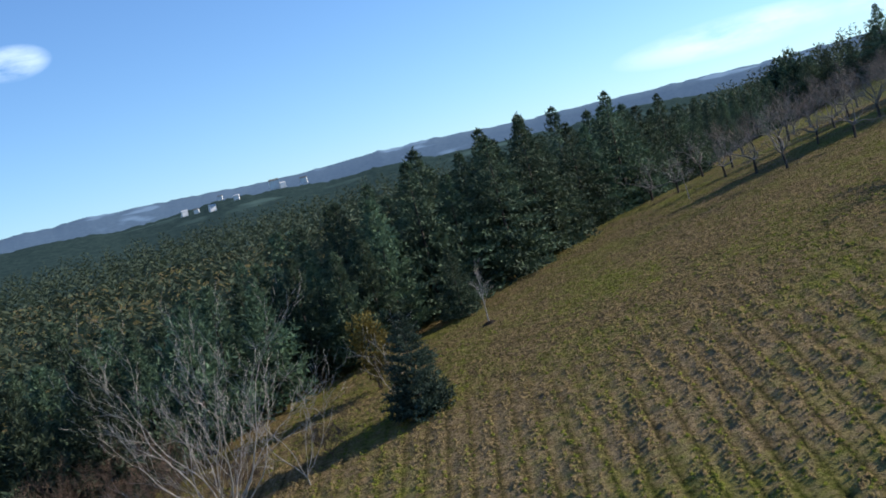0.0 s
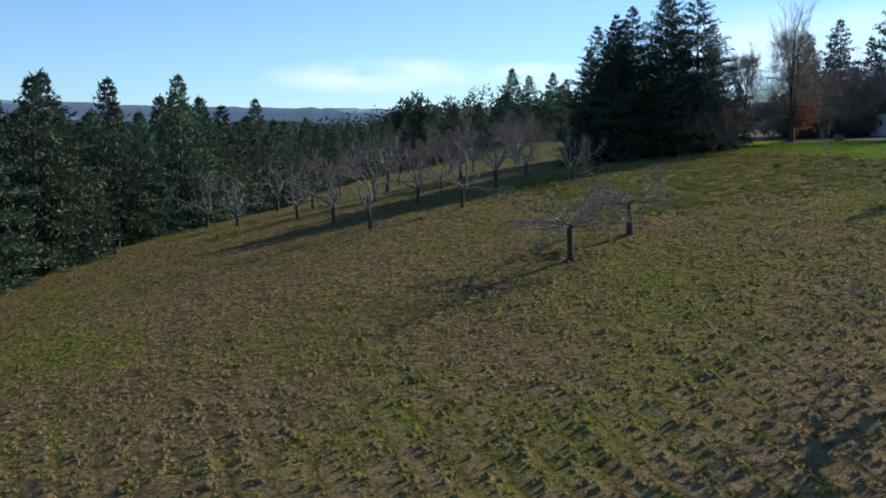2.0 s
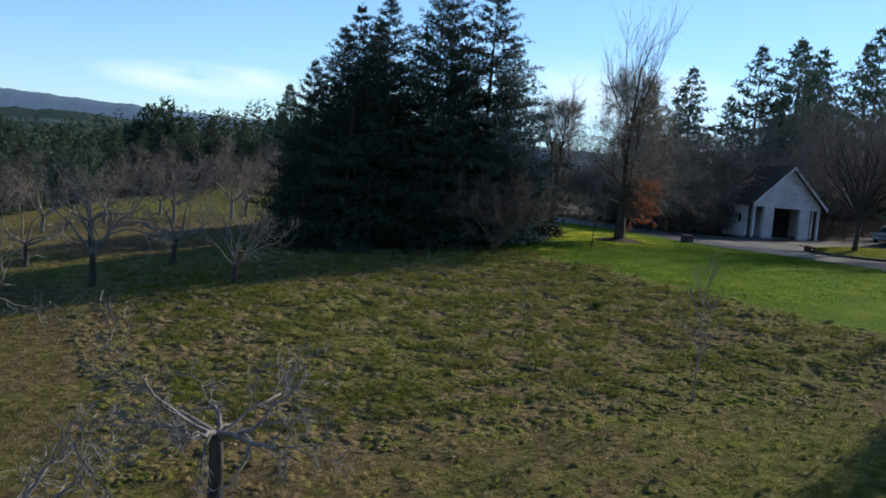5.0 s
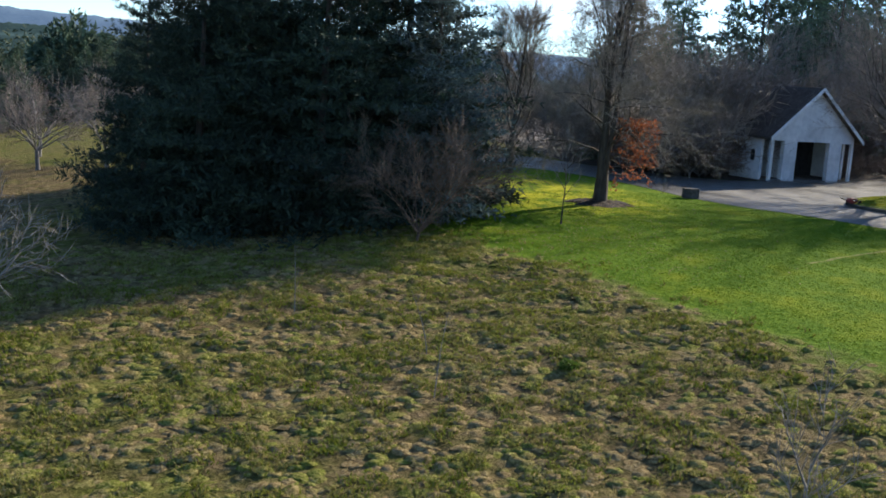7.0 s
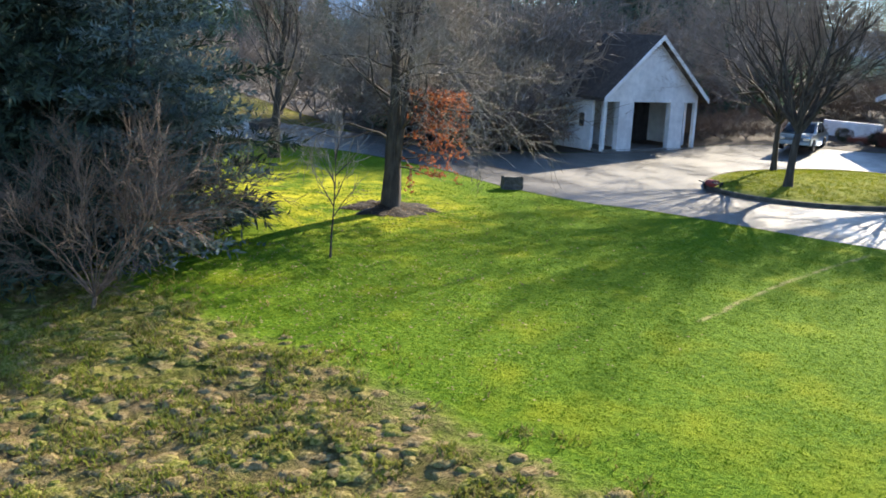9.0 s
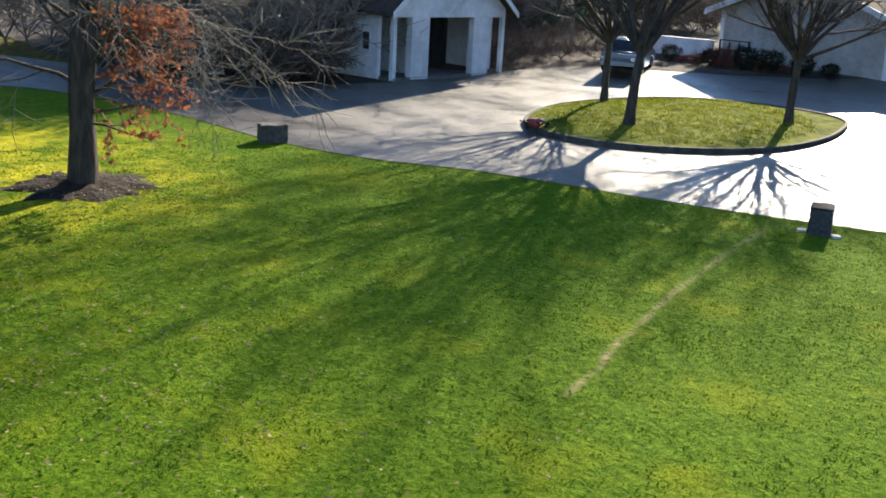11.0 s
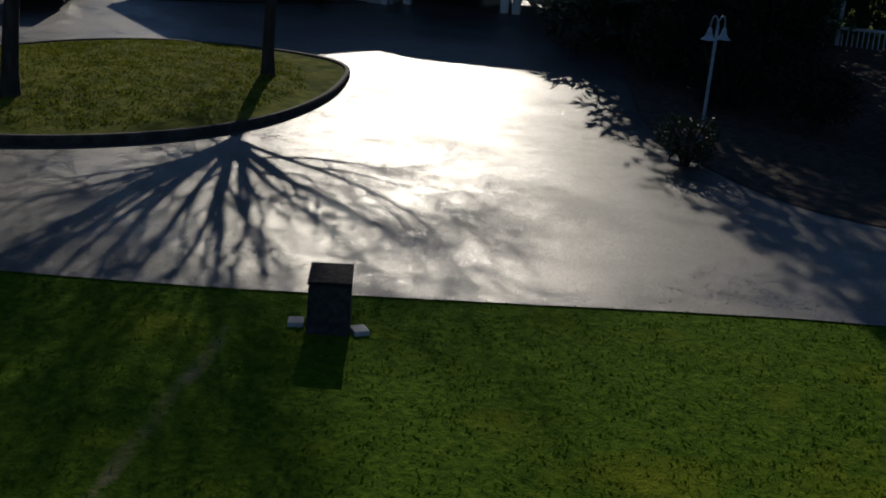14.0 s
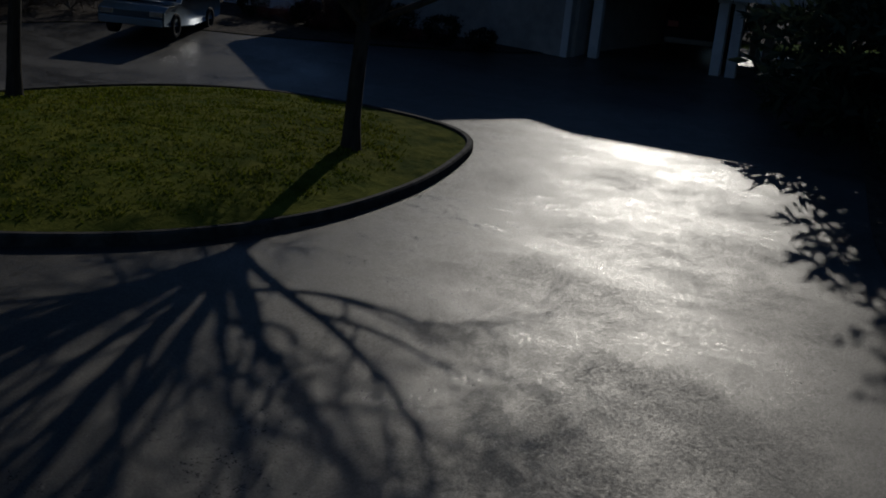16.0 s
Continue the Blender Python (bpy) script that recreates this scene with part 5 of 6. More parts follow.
# ---- distance ----
def ridge(name, label, dist, az0, az1, heights, dark, light, seed, rough_h, front):
    """A long far hill, its woods and clearings, any haze being in the colours passed."""
    m, nt, b = make_mat(name + "_tones", 1.0, 0, 0.0)
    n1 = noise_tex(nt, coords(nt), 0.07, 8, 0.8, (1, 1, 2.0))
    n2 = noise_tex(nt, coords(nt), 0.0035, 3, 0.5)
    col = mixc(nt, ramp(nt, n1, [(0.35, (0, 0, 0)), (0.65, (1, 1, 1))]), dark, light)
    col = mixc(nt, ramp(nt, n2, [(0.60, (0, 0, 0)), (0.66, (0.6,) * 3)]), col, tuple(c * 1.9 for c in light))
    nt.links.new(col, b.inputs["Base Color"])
    noise.seed_set(seed)
    verts, faces = [], []
    n = 700
    for i in range(n + 1):
        s = i / n
        az = radians(az0 + (az1 - az0) * s)
        k = s * (len(heights) - 1)
        j = min(int(k), len(heights) - 2)
        f = k - j
        f = f * f * (3 - 2 * f)
        h = heights[j] + (heights[j + 1] - heights[j]) * f
        base_h = dist * math.tan(radians(h)) + rough_h * noise.noise(Vector((s * 25, seed, 0)))
        h = dist * math.tan(radians(h)) + rough_h * (noise.noise(Vector((s * 25, seed, 0))) + 0.5 * noise.noise(Vector((s * 110, seed, 3))) + 0.45 * noise.noise(Vector((s * 420, seed, 5))))
        for g, z in ((front, -70), (front * 0.5 + 0.5, base_h * 0.42 - 25), (front * 0.2 + 0.8, base_h * 0.8), (1.0, h), (1.12, -80)):
            verts.append((-60 + dist * g * math.sin(az), -60 + dist * g * math.cos(az), z))
    for i in range(n):
        for k in range(4):
            faces.append((i * 5 + k, i * 5 + k + 1, (i + 1) * 5 + k + 1, (i + 1) * 5 + k))
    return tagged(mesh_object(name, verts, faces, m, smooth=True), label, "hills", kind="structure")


# blue distance haze is mixed into this farthest ridge's base colours
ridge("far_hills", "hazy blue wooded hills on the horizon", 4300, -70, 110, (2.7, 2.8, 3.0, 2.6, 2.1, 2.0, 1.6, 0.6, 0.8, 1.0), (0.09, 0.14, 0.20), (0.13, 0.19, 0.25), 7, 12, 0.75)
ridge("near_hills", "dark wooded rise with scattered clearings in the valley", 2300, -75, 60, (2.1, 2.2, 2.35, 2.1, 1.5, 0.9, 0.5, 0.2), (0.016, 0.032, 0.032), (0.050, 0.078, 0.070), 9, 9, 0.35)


# house white lowered a little, so distance haze is in the colour
DULL = plain_mat("hazed_white_paint", (0.62, 0.63, 0.64), (0.76, 0.76, 0.75), 0.4, 0.8)


def far_house(az, el, dist, w, seed):
    """A white house on the far hillside."""
    rng = random.Random(seed)
    root = tagged(new("far_house"), "small white house far off on the wooded hillside", "house", "hillside houses")
    a = radians(az)
    root.matrix_basis = pose(-78 + dist * math.sin(a), -118 + dist * math.cos(a), 1 + dist * math.tan(radians(el)), 0, 0, -az + rng.uniform(-25, 25))
    h = w * 0.32
    box_part("wall", (-w / 2, -w * 0.3, -h * 2), (w / 2, w * 0.3, h * 0.6), DULL, root)
    bm = bmesh.new()
    for x in (-w * 0.53, w * 0.53):
        for y, z in ((-w * 0.36, h * 0.6), (w * 0.36, h * 0.6), (0, h * 1.15)):
            bm.verts.new((x, y, z))
    bmesh.ops.convex_hull(bm, input=bm.verts)
    part("roof", bm, CONCRETE if seed % 2 else DULL, root)


for k, (px, el, w) in enumerate(((-19.7, 2.05, 9), (-19.1, 2.0, 7), (-18.3, 1.98, 10), (-17.8, 2.36, 7), (-17.0, 2.2, 8), (-15.0, 2.42, 14), (-14.6, 2.24, 9), (-13.5, 2.22, 10))):
    far_house(px, el, 1650, w, k)

# ---- things on the lawn and drive ----
BLACKBOX = plain_mat("dark_weathered_box", (0.018, 0.018, 0.018), (0.06, 0.06, 0.062), 12, 0.6, bumps=0.4)
DULL_BLACK = plain_mat("dull_black_lid", (0.010, 0.010, 0.010), (0.045, 0.043, 0.040), 14, 0.9, spec=0.08, bumps=0.6)
STONE = plain_mat("dark_stone", (0.04, 0.038, 0.036), (0.12, 0.11, 0.10), 10, 0.85, bumps=0.7, bump_size=0.02)
PAVER = plain_mat("pale_paver", (0.42, 0.41, 0.38), (0.62, 0.60, 0.56), 8, 0.8, bumps=0.3)
METAL = plain_mat("grey_painted_metal", (0.32, 0.36, 0.38), (0.48, 0.52, 0.54), 6, 0.45, spec=0.5)
RED = plain_mat("faded_red_plastic", (0.30, 0.045, 0.04), (0.48, 0.10, 0.085), 6, 0.5)
MULCH = plain_mat("bark_mulch", (0.013, 0.009, 0.005), (0.050, 0.033, 0.018), 9, 0.95, bumps=1.0, bump_size=0.08, detail=9.0)
RUBBER = plain_mat("black_rubber", (0.012, 0.012, 0.012), (0.03, 0.03, 0.03), 20, 0.8)
CHROME = plain_mat("bright_metal", (0.5, 0.5, 0.52), (0.65, 0.65, 0.66), 10, 0.25, 1.0)
LENS = plain_mat("red_lens", (0.25, 0.01, 0.01), (0.4, 0.02, 0.02), 8, 0.2)
CAR_GREY = plain_mat("silver_blue_paint", (0.27, 0.34, 0.38), (0.33, 0.40, 0.44), 2, 0.35, 0.2, 0.5)
CAR_DARK = plain_mat("dark_grey_paint", (0.03, 0.032, 0.036), (0.045, 0.047, 0.052), 2, 0.22, 0.2, 0.6)


def glass_mat():
    m, nt, b = make_mat("tinted_glass", 0.05, 0.0, 0.6)
    b.inputs["Base Color"].default_value = (0.02, 0.025, 0.028, 1)
    return m


TINT = glass_mat()


def lathe(name, profile, sides, material, parent, at=(0, 0, 0), smooth=True):
    s = Soup()
    for r, z in profile:
        for k in range(sides):
            t = 2 * math.pi * k / sides
            s.v.append(Vector((at[0] + r * math.cos(t), at[1] + r * math.sin(t), at[2] + z)))
    for i in range(len(profile) - 1):
        for k in range(sides):
            s.f.append((i * sides + k, i * sides + (k + 1) % sides, (i + 1) * sides + (k + 1) % sides, (i + 1) * sides + k))
    s.f.append(tuple(range(sides))[::-1])
    s.f.append(tuple((len(profile) - 1) * sides + k for k in range(sides)))
    return s.object(name, material, parent, smooth)


def box_light(x, y, turn, w, d, h, name, label):
    """A dark tapered box on a pale slab, with a thin lid."""
    root = tagged(new(name), label, "utility box")
    root.matrix_basis = pose(x, y, gz(x, y), 0, 0, turn)
    bm = bmesh.new()
    for z, k in ((-0.05, 1.0), (h * 0.93, 0.94)):
        for sx, sy in ((-1, -1), (1, -1), (1, 1), (-1, 1)):
            bm.verts.new((sx * w / 2 * k, sy * d / 2 * k, z))
    bmesh.ops.convex_hull(bm, input=bm.verts)
    bmesh.ops.bevel(bm, geom=list(bm.edges), offset=0.015, segments=2, affect="EDGES")
    part("body", bm, BLACKBOX, root)
    box_part("lid", (-w * 0.5, -d * 0.5, h * 0.93 + 0.002), (w * 0.5, d * 0.5, h), DULL_BLACK, root, bevel=0.015)
    return root


box_light(-4.25, -1.45, 24, 0.70, 0.48, 0.60, "utility_box", "black upright utility box at the lawn's edge")
for k, (dx, dy) in enumerate(((0.0, 0.36), (0.16, -0.34))):
    x, y = -4.45 + dx, -1.5 + dy
    slab = box_part("paver", (-0.11, -0.09, -0.03), (0.11, 0.09, 0.05), PAVER, None, bevel=0.02)
    slab.matrix_basis = pose(x, y, gz(x, y), 0, 0, 24 + 20 * k)
    tagged(slab, "small pale paving stone beside a dark box", "paving stone", "pale pavers")


def rough_block(x, y, turn, w, d, h, seed):
    rng = random.Random(seed)
    bm = bmesh.new()
    bmesh.ops.create_cube(bm, size=1)
    bmesh.ops.subdivide_edges(bm, edges=list(bm.edges), cuts=3, use_grid_fill=True)
    for v in bm.verts:
        v.co = Vector((v.co.x * w, v.co.y * d, (v.co.z + 0.46) * h)) + rand_dir(rng) * 0.022
    ob = part("stone_block", bm, STONE, None)
    ob.matrix_basis = pose(x, y, gz(x, y), 0, 0, turn)
    return tagged(ob, "rough dark stone block beside the drive", "stone block")


rough_block(-8.75, 12.25, -20, 0.72, 0.5, 0.5, 3)
rough_block(-10.6, 31.0, 30, 1.3, 0.6, 0.55, 4)


def lamp_post(x, y):
    """Two bell shades on a crook-topped pole."""
    root = tagged(new("lamp_post"), "grey garden lamp post with two bell shades", "lamp post")
    root.matrix_basis = pose(x, y, gz(x, y), 0, 2.0, -20)
    pole = Soup()
    pole.tube([Vector((0, 0, z)) for z in (-0.3, 0.0, 1.2, 2.45)], [0.042, 0.038, 0.034, 0.03], 10)
    pole.object("pole", METAL, root, True)
    lathe("base_collar", [(0.09, 0), (0.09, 0.12), (0.06, 0.2)], 12, METAL, root)
    for s in (-1, 1):
        arm = Soup()
        arm.tube([Vector((s * 0.02, 0, 2.4))] + [Vector((s * (0.155 - 0.135 * math.cos(a)), 0, 2.5 + 0.15 * math.sin(a))) for a in (0, 0.6, 1.2, 1.7, 2.3, 2.9)] + [Vector((s * 0.30, 0, 2.42))], [0.017] * 8, 7)
        arm.object("arm", METAL, root, True)
        sh = lathe("shade", [(0.025, 0.0), (0.045, -0.05), (0.06, -0.12), (0.095, -0.19), (0.15, -0.235), (0.158, -0.25)], 18, METAL, root, (s * 0.30, 0, 2.43))
        lathe("bulb", [(0.02, 0.02), (0.05, -0.03), (0.05, -0.09), (0.015, -0.13)], 10, TRIM, sh, (s * 0.30, 0, 2.29))
    return root


lamp_post(7.95, -3.6)


def car(name, label, m, paint, length, width, height, hood, roof0, roof1, wheel_r, suv):
    """A parked car: body with cabin, panes, wheels, lamps, bumpers."""
    root = tagged(new(name), label, "car")
    root.matrix_basis = m
    L, W, H = length, width, height
    waist = H * (0.62 if suv else 0.60)
    prof = [(0, 0.34), (0, waist * 0.82), (0.08 * L, waist * 0.97), (hood * L, waist), (roof0 * L, H * 0.97), ((roof0 + roof1) / 2 * L, H), (roof1 * L, H * 0.97), ((0.97 if suv else 0.86) * L, waist * 1.02), (L - 0.05, waist * 0.95), (L, waist * 0.7), (L, 0.36), (L * 0.5, 0.22)]
    bm = bmesh.new()
    rings = []
    for s, k in ((-1, 0.90), (-1, 1.0), (1, 1.0), (1, 0.90)):
        ring = []
        for x, z in prof:
            tuck = 0.86 if z > waist * 1.03 else 1.0
            ring.append(bm.verts.new((x - L / 2, s * W / 2 * k * tuck if k == 1.0 else s * W / 2 * tuck * 0.93, z if k == 1.0 else 0.22 + (z - 0.22) * 1.0 + (0.02 if z > waist else 0))))
        rings.append(ring)
    n = len(prof)
    for a, b in zip(rings, rings[1:]):
        for i in range(n):
            bm.faces.new((a[i], a[(i + 1) % n], b[(i + 1) % n], b[i]))
    bm.faces.new(rings[0][::-1])
    bm.faces.new(rings[-1])
    bmesh.ops.recalc_face_normals(bm, faces=bm.faces)
    bmesh.ops.bevel(bm, geom=[e for e in bm.edges], offset=0.03, segments=2, affect="EDGES")
    body = part("body", bm, paint, root, smooth=True)
    zt, zb = H * 0.93, waist * 1.05
    for s in (-1, 1):
        for x0, x1 in ((hood * L + 0.35, (roof0 + roof1) / 2 * L - 0.05), ((roof0 + roof1) / 2 * L + 0.05, roof1 * L + (0.25 if suv else 0.1))):
            bm = bmesh.new()
            y = s * (W / 2 * 0.86 + 0.012)
            q = [bm.verts.new(p) for p in ((x0 - L / 2, y + s * 0.06, zb), (x1 - L / 2, y + s * 0.06, zb), (x1 - 0.12 - L / 2, y, zt), (x0 + 0.22 - L / 2, y, zt))]
            bm.faces.new(q)
            bmesh.ops.solidify(bm, geom=bm.faces[:], thickness=0.01)
            part("side_window", bm, TINT, body)
    for x0, x1, nm in ((hood * L + 0.08, roof0 * L - 0.04, "windscreen"), ((0.965 if suv else 0.85) * L, roof1 * L + 0.05, "rear_window")):
        bm = bmesh.new()
        w0, w1 = W * 0.40, W * 0.36
        off = -0.03 if nm == "windscreen" else 0.03
        q = [bm.verts.new(p) for p in ((x0 - L / 2 + off, -w0, zb), (x0 - L / 2 + off, w0, zb), (x1 - L / 2 + off, w1, zt + 0.02), (x1 - L / 2 + off, -w1, zt + 0.02))]
        bm.faces.new(q)
        bmesh.ops.solidify(bm, geom=bm.faces[:], thickness=0.012)
        part(nm, bm, TINT, body)
    for x in (0.19 * L, 0.80 * L):
        for s in (-1, 1):
            tyre = Soup()
            c = Vector((x - L / 2, s * (W / 2 - 0.10), wheel_r))
            prof2 = [(wheel_r * 0.62, -0.1), (wheel_r * 0.95, -0.1), (wheel_r, -0.06), (wheel_r, 0.06), (wheel_r * 0.95, 0.1), (wheel_r * 0.62, 0.1)]
            for rr, yy in prof2:
                for k in range(20):
                    t = 2 * math.pi * k / 20
                    tyre.v.append(c + Vector((rr * math.cos(t), yy, rr * math.sin(t))))
            for i in range(len(prof2)):
                for k in range(20):
                    j = (i + 1) % len(prof2)
                    tyre.f.append((i * 20 + k, i * 20 + (k + 1) % 20, j * 20 + (k + 1) % 20, j * 20 + k))
            wheel = tyre.object("wheel", RUBBER, root, True)
            rim = Soup()
            rim.tube([c + Vector((0, -0.07, 0)), c + Vector((0, 0.07, 0))], [wheel_r * 0.62] * 2, 14)
            rim.object("rim", CHROME, wheel)
    for s in (-1, 1):
        box_part("tail_lamp", (L / 2 - 0.06, s * W * 0.36 - 0.15, waist * 0.72), (L / 2 + 0.015, s * W * 0.36 + 0.15, waist * 0.88), LENS, root, "red tail lamp", 0.01)
        box_part("headlamp", (-L / 2 - 0.015, s * W * 0.36 - 0.17, waist * 0.66), (-L / 2 + 0.08, s * W * 0.36 + 0.17, waist * 0.82), CHROME, root, bevel=0.01)
    box_part("rear_bumper", (L / 2 - 0.1, -W * 0.46, 0.34), (L / 2 + 0.06, W * 0.46, 0.52), paint, root, bevel=0.03)
    box_part("front_bumper", (-L / 2 - 0.06, -W * 0.46, 0.32), (-L / 2 + 0.1, W * 0.46, 0.5), paint, root, bevel=0.03)
    return root


car("parked_car", "silver-blue saloon car parked in the drive's shade", pose(13.2, 17.2, gz(13.2, 17.2) + 0.05, 0, 0, 28), CAR_GREY, 4.4, 1.72, 1.38, 0.26, 0.42, 0.70, 0.31, False)
car("parked_car", "dark grey sport utility car under the carport", pose(24.5, 7.0, gz(24.5, 7) + 0.05, 0, 0, 200), CAR_DARK, 4.7, 1.85, 1.75, 0.24, 0.36, 0.86, 0.36, True)


def red_bundle(x, y):
    """A small red lawn cart tipped against the kerb."""
    root = tagged(new("garden_cart"), "small faded red garden cart with dark handles", "garden cart")
    root.matrix_basis = pose(x, y, gz(x, y) + 0.05, 0, 0, 30)
    bm = bmesh.new()
    for z, a, b in ((0.12, 0.24, 0.16), (0.36, 0.36, 0.26)):
        for sx, sy in ((-1, -1), (1, -1), (1, 1), (-1, 1)):
            bm.verts.new((sx * a, sy * b, z))
    bmesh.ops.convex_hull(bm, input=bm.verts)
    bmesh.ops.bevel(bm, geom=list(bm.edges), offset=0.05, segments=3, affect="EDGES")
    part("tub", bm, RED, root, smooth=True)
    for s in (-1, 1):
        h = Soup()
        h.tube([Vector((0.3, s * 0.2, 0.25)), Vector((-0.4, s * 0.22, 0.3)), Vector((-1.05, s * 0.25, 0.42))], [0.025] * 3, 6)
        h.object("handle", BLACKBOX, root)
        w = Soup()
        w.tube([Vector((0.28, s * 0.3 - 0.04, 0.15)), Vector((0.28, s * 0.3 + 0.04, 0.15))], [0.15, 0.15], 14)
        w.object("wheel", RUBBER, root)
    return root


red_bundle(-0.75, 9.9)


def mulch_ring(x, y, r, seed):
    rng = random.Random(seed)
    s = Soup()
    n = 40
    lift = [(1.0, 0.005), (0.8, 0.06), (0.6, 0.10), (0.4, 0.14), (0.15, 0.19)]
    wob = [rng.uniform(0.72, 1.25) for _ in range(n)]
    for k, h in lift:
        for i in range(n):
            a = 2 * math.pi * i / n
            px, py = x + math.cos(a) * r * k * wob[i], y + math.sin(a) * r * k * wob[i]
            s.v.append(Vector((px, py, gz(px, py) + h + rng.uniform(-0.02, 0.04) * (k < 1))))
    for j in range(len(lift) - 1):
        for i in range(n):
            s.f.append((j * n + i, j * n + (i + 1) % n, (j + 1) * n + (i + 1) % n, (j + 1) * n + i))
    s.f.append(tuple((len(lift) - 1) * n + i for i in range(n)))
    return tagged(s.object("mulch_bed", MULCH, None, True), "ring of dark bark mulch round a tree", "mulch bed", kind="structure")


mulch_ring(-15.4, 9.6, 1.4, 1)
mulch_ring(-88.4, -25.0, 0.6, 4)

# dark shrubs along the drive and before the house
dark_shrubs = [shrub("laurel_shrub", "dark glossy evergreen shrub beside the drive", 200 + k, 1.9, 1.25, SHRUB, BARK_DARK, 620, 0.13, group="drive shrubs") for k in range(3)]
beds = [(11.6, -3.6, 0.9), (13.6, -2.6, 1.1), (15.4, -1.6, 1.0), (13.2, -4.4, 1.1), (10.8, -5.6, 0.8), (15.8, -4.0, 1.4), (8.4, -8.6, 1.2), (5.2, -10.6, 1.3), (11.5, -9.3, 1.4), (17.5, -3.2, 1.3), (2.6, -12.4, 1.3)]
beds += [(17.7, 11.4, 0.5), (17.9, 10.3, 0.5), (17.3, 12.8, 0.55), (17.2, 14.0, 0.5), (17.0, 15.6, 0.5), (16.8, 17.6, 0.4), (22.5, 1.5, 0.6), (23.0, 0.2, 0.6)]
beds += [(29.5 + rng.uniform(-1, 2), -5 + 2.6 * k, rng.uniform(1.9, 2.6)) for k in range(8)] + [(20.5, -2.6, 1.1), (23.5, -1.6, 1.2), (26, -2.2, 1.6), (19, -3.0, 1.4)]
crowd(dark_shrubs, beds, rng, 0.9, 1.1)
GLOSSY = leaf_mat("glossy_leaves", (0.016, 0.030, 0.010), (0.055, 0.070, 0.024), rough=0.32, through=0.1)
lamp_bush = shrub("boxwood_bush", "small round glossy-leaved bush at the lamp post's foot", 221, 1.05, 0.72, GLOSSY, BARK_DARK, 420, 0.085)
plant(lamp_bush, 6.25, -3.6)
camellia = shrub("camellia_shrub", "upright glossy-leaved evergreen shrub beside the drive", 222, 2.1, 0.95, GLOSSY, BARK_DARK, 520, 0.12)
plant(camellia, 13.8, -1.5, 0, 0.95)
red_shrub = bare_tree("barberry_shrub", "red-brown leafless shrub before the house wall", 215, 1.5, 0.03, 0.1, 22, 2, 6, 0.2, 0.7, 0.9, 0.4, BARK_DARK, plain_mat("red_brown_twigs", (0.14, 0.05, 0.04), (0.24, 0.09, 0.07), 6, 0.8), leader=False, limb_scale=0.55)
plant(red_shrub, 17.4, 15.3, 0, 0.72)
for x, y, t, c in ((17.3, 14.3, 80, 0.68), (17.0, 16.2, 150, 0.6), (17.5, 13.3, 30, 0.6), (17.0, 15.0, 200, 0.5), (17.6, 12.4, 250, 0.5), (16.9, 17.0, 300, 0.45)):
    copy_thing(red_shrub, place(x, y, t, c))

# shaded beds of leaf mould behind the drive
MOULD_AND_SHADE = plain_mat("mould_and_shade_brown", (0.035, 0.026, 0.018), (0.12, 0.085, 0.055), 5, 0.95, bumps=1.0, bump_size=0.06)
edge_in = [(-6.5, 29), (-4.5, 24.5), (-1, 21.0), (2, 20.4), (9, 20.6), (13.0, 19), (15, 15), (17.5, 11), (19.2, 9.2)]
edge_out = [(0, 70), (6, 75), (15, 76), (28, 74), (42, 66), (56, 52), (66, 36), (70, 16), (66, 0)]
bed = strip_sheet("leaf_bed", smooth_curve([(*p, 0) for p in edge_in]), smooth_curve([(*p, 0) for p in edge_out]), 0.04, MOULD_AND_SHADE, 40)
tagged(bed, "brown leaf mould and shaded soil round the buildings", "garden bed", kind="structure")
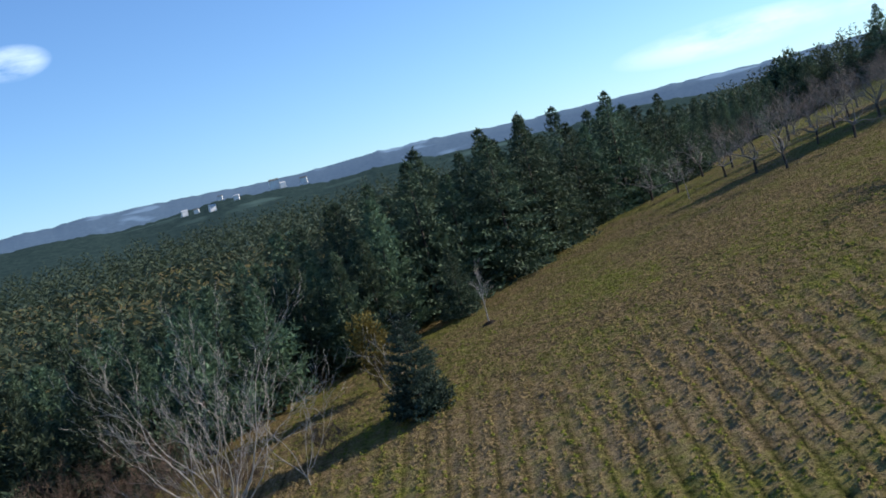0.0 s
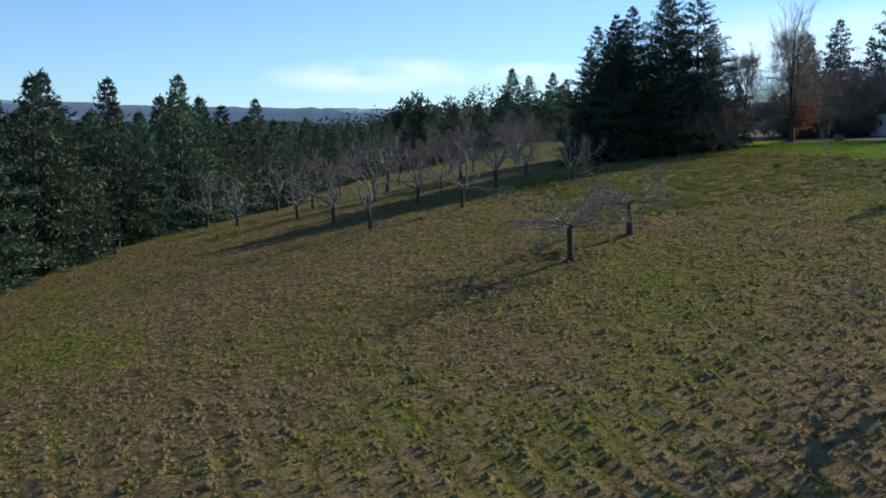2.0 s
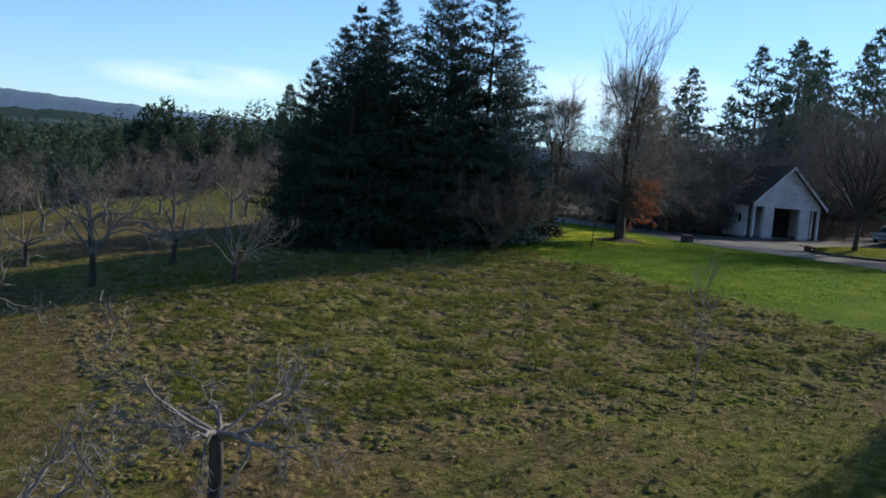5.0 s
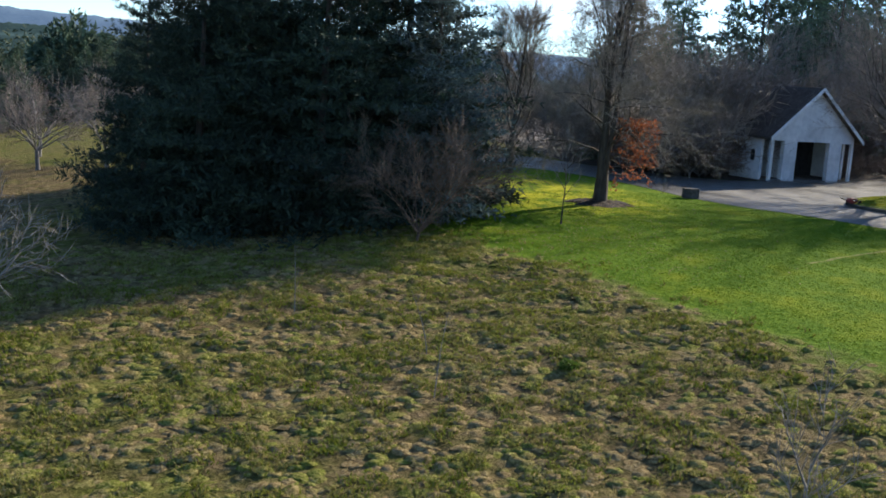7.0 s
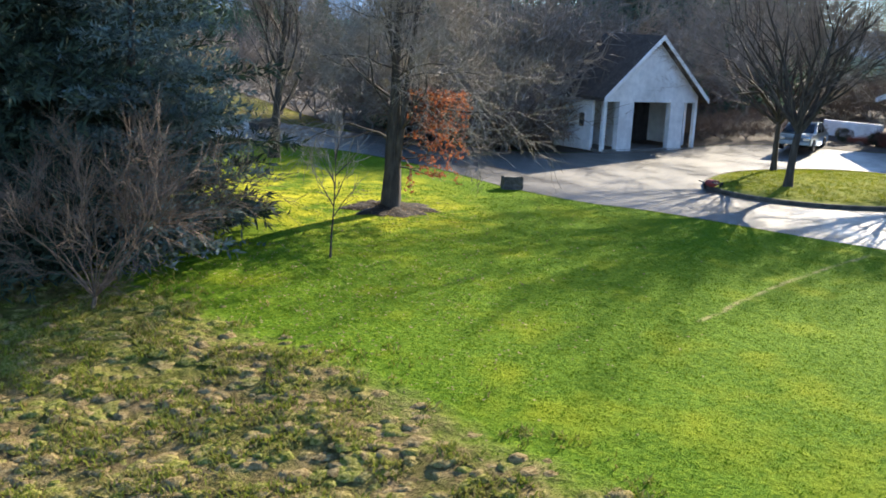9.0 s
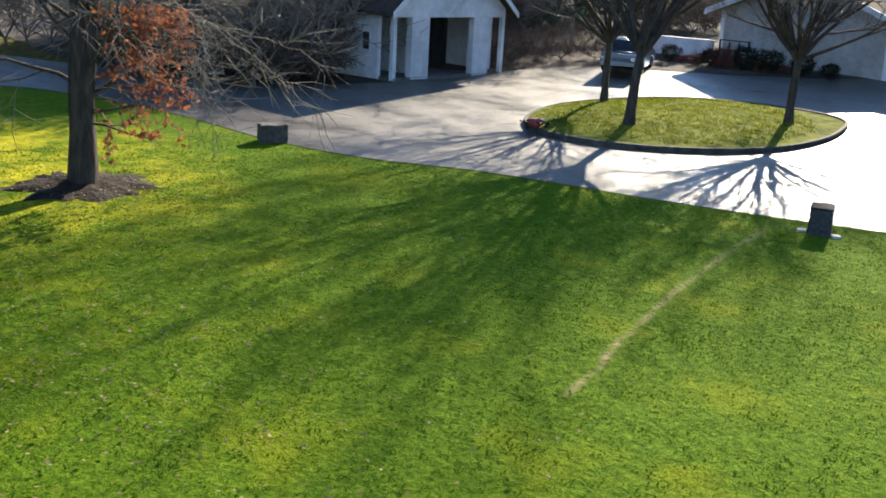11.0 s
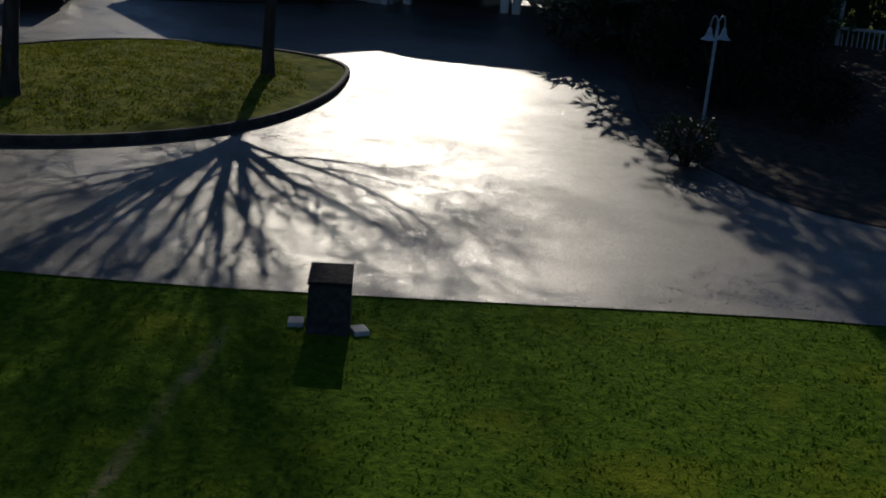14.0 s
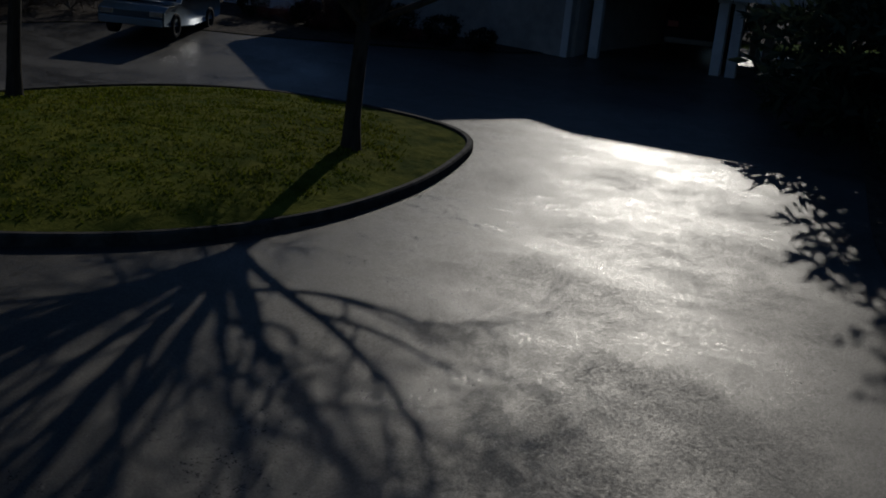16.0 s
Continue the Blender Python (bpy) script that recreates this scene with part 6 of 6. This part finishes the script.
# dark sheet over the lawn past the lamp, in place of the shade there
edge_in = [(19.4, 1.05), (17.9, 0.55), (13.6, -0.8), (9.2, -2.25), (6.2, -4.15), (4.35, -6.4), (4.2, -10.0)]
edge_out = [(24, -2.5), (24, -5), (23, -9), (20, -12), (15, -13.5), (10.5, -13.5), (6.5, -12.5)]
bed = strip_sheet("leaf_bed", smooth_curve([(*p, 0) for p in edge_in]), smooth_curve([(*p, 0) for p in edge_out]), 0.035, MOULD_AND_SHADE, 24)
tagged(bed, "dark sheet standing in for the evergreens' shade beside the drive", "garden bed", kind="structure")


def leaf_litter():
    """Fallen leaves at the lawn's edge, under the maple and along the firs."""
    rng = random.Random(91)
    s = Soup()
    for k in range(2400):
        if k % 3:
            x, y = rng.gauss(-21.5, 3.0), rng.gauss(1.5, 3.4)
        else:
            x, y = (rng.gauss(-14.0, 3.2), rng.gauss(6.5, 3.0)) if k % 2 else (rng.gauss(-15.4, 0.9), rng.gauss(9.4, 0.9))
        if x > -7 or x < -27:
            continue
        a = rng.uniform(0, 6.3)
        d = Vector((math.cos(a), math.sin(a), rng.uniform(-0.2, 0.4))).normalized()
        s.blade(Vector((x, y, gz(x, y) + float(clods(np.array(x), np.array(y))) + 0.05 + 0.14 * max(0.0, 1 - math.hypot(x + 15.4, y - 9.6) / 1.3))), d, d.cross(Vector((rng.uniform(-0.5, 0.5), rng.uniform(-0.5, 0.5), 1))).normalized(), rng.uniform(0.05, 0.09), rng.uniform(0.035, 0.06))
    return tagged(s.object("fallen_leaves", leaf_mat("dry_leaves", (0.16, 0.10, 0.045), (0.36, 0.26, 0.14))), "dry tan leaves fallen on the lawn", "leaf litter", kind="stuff")


leaf_litter()
# a green clump of taller grass at the pasture's edge
tuft = shrub("grass_clump", "low dark-green clump of coarse grass", 232, 0.4, 0.5, leaf_mat("coarse_grass", (0.04, 0.09, 0.012), (0.10, 0.18, 0.03)), BARK_DARK, 120, 0.22, "grass clump")
plant(tuft, -28.0, -10.5, 0, 0.42)
copy_thing(tuft, place(-22.5, -16.0, 70, 0.4))
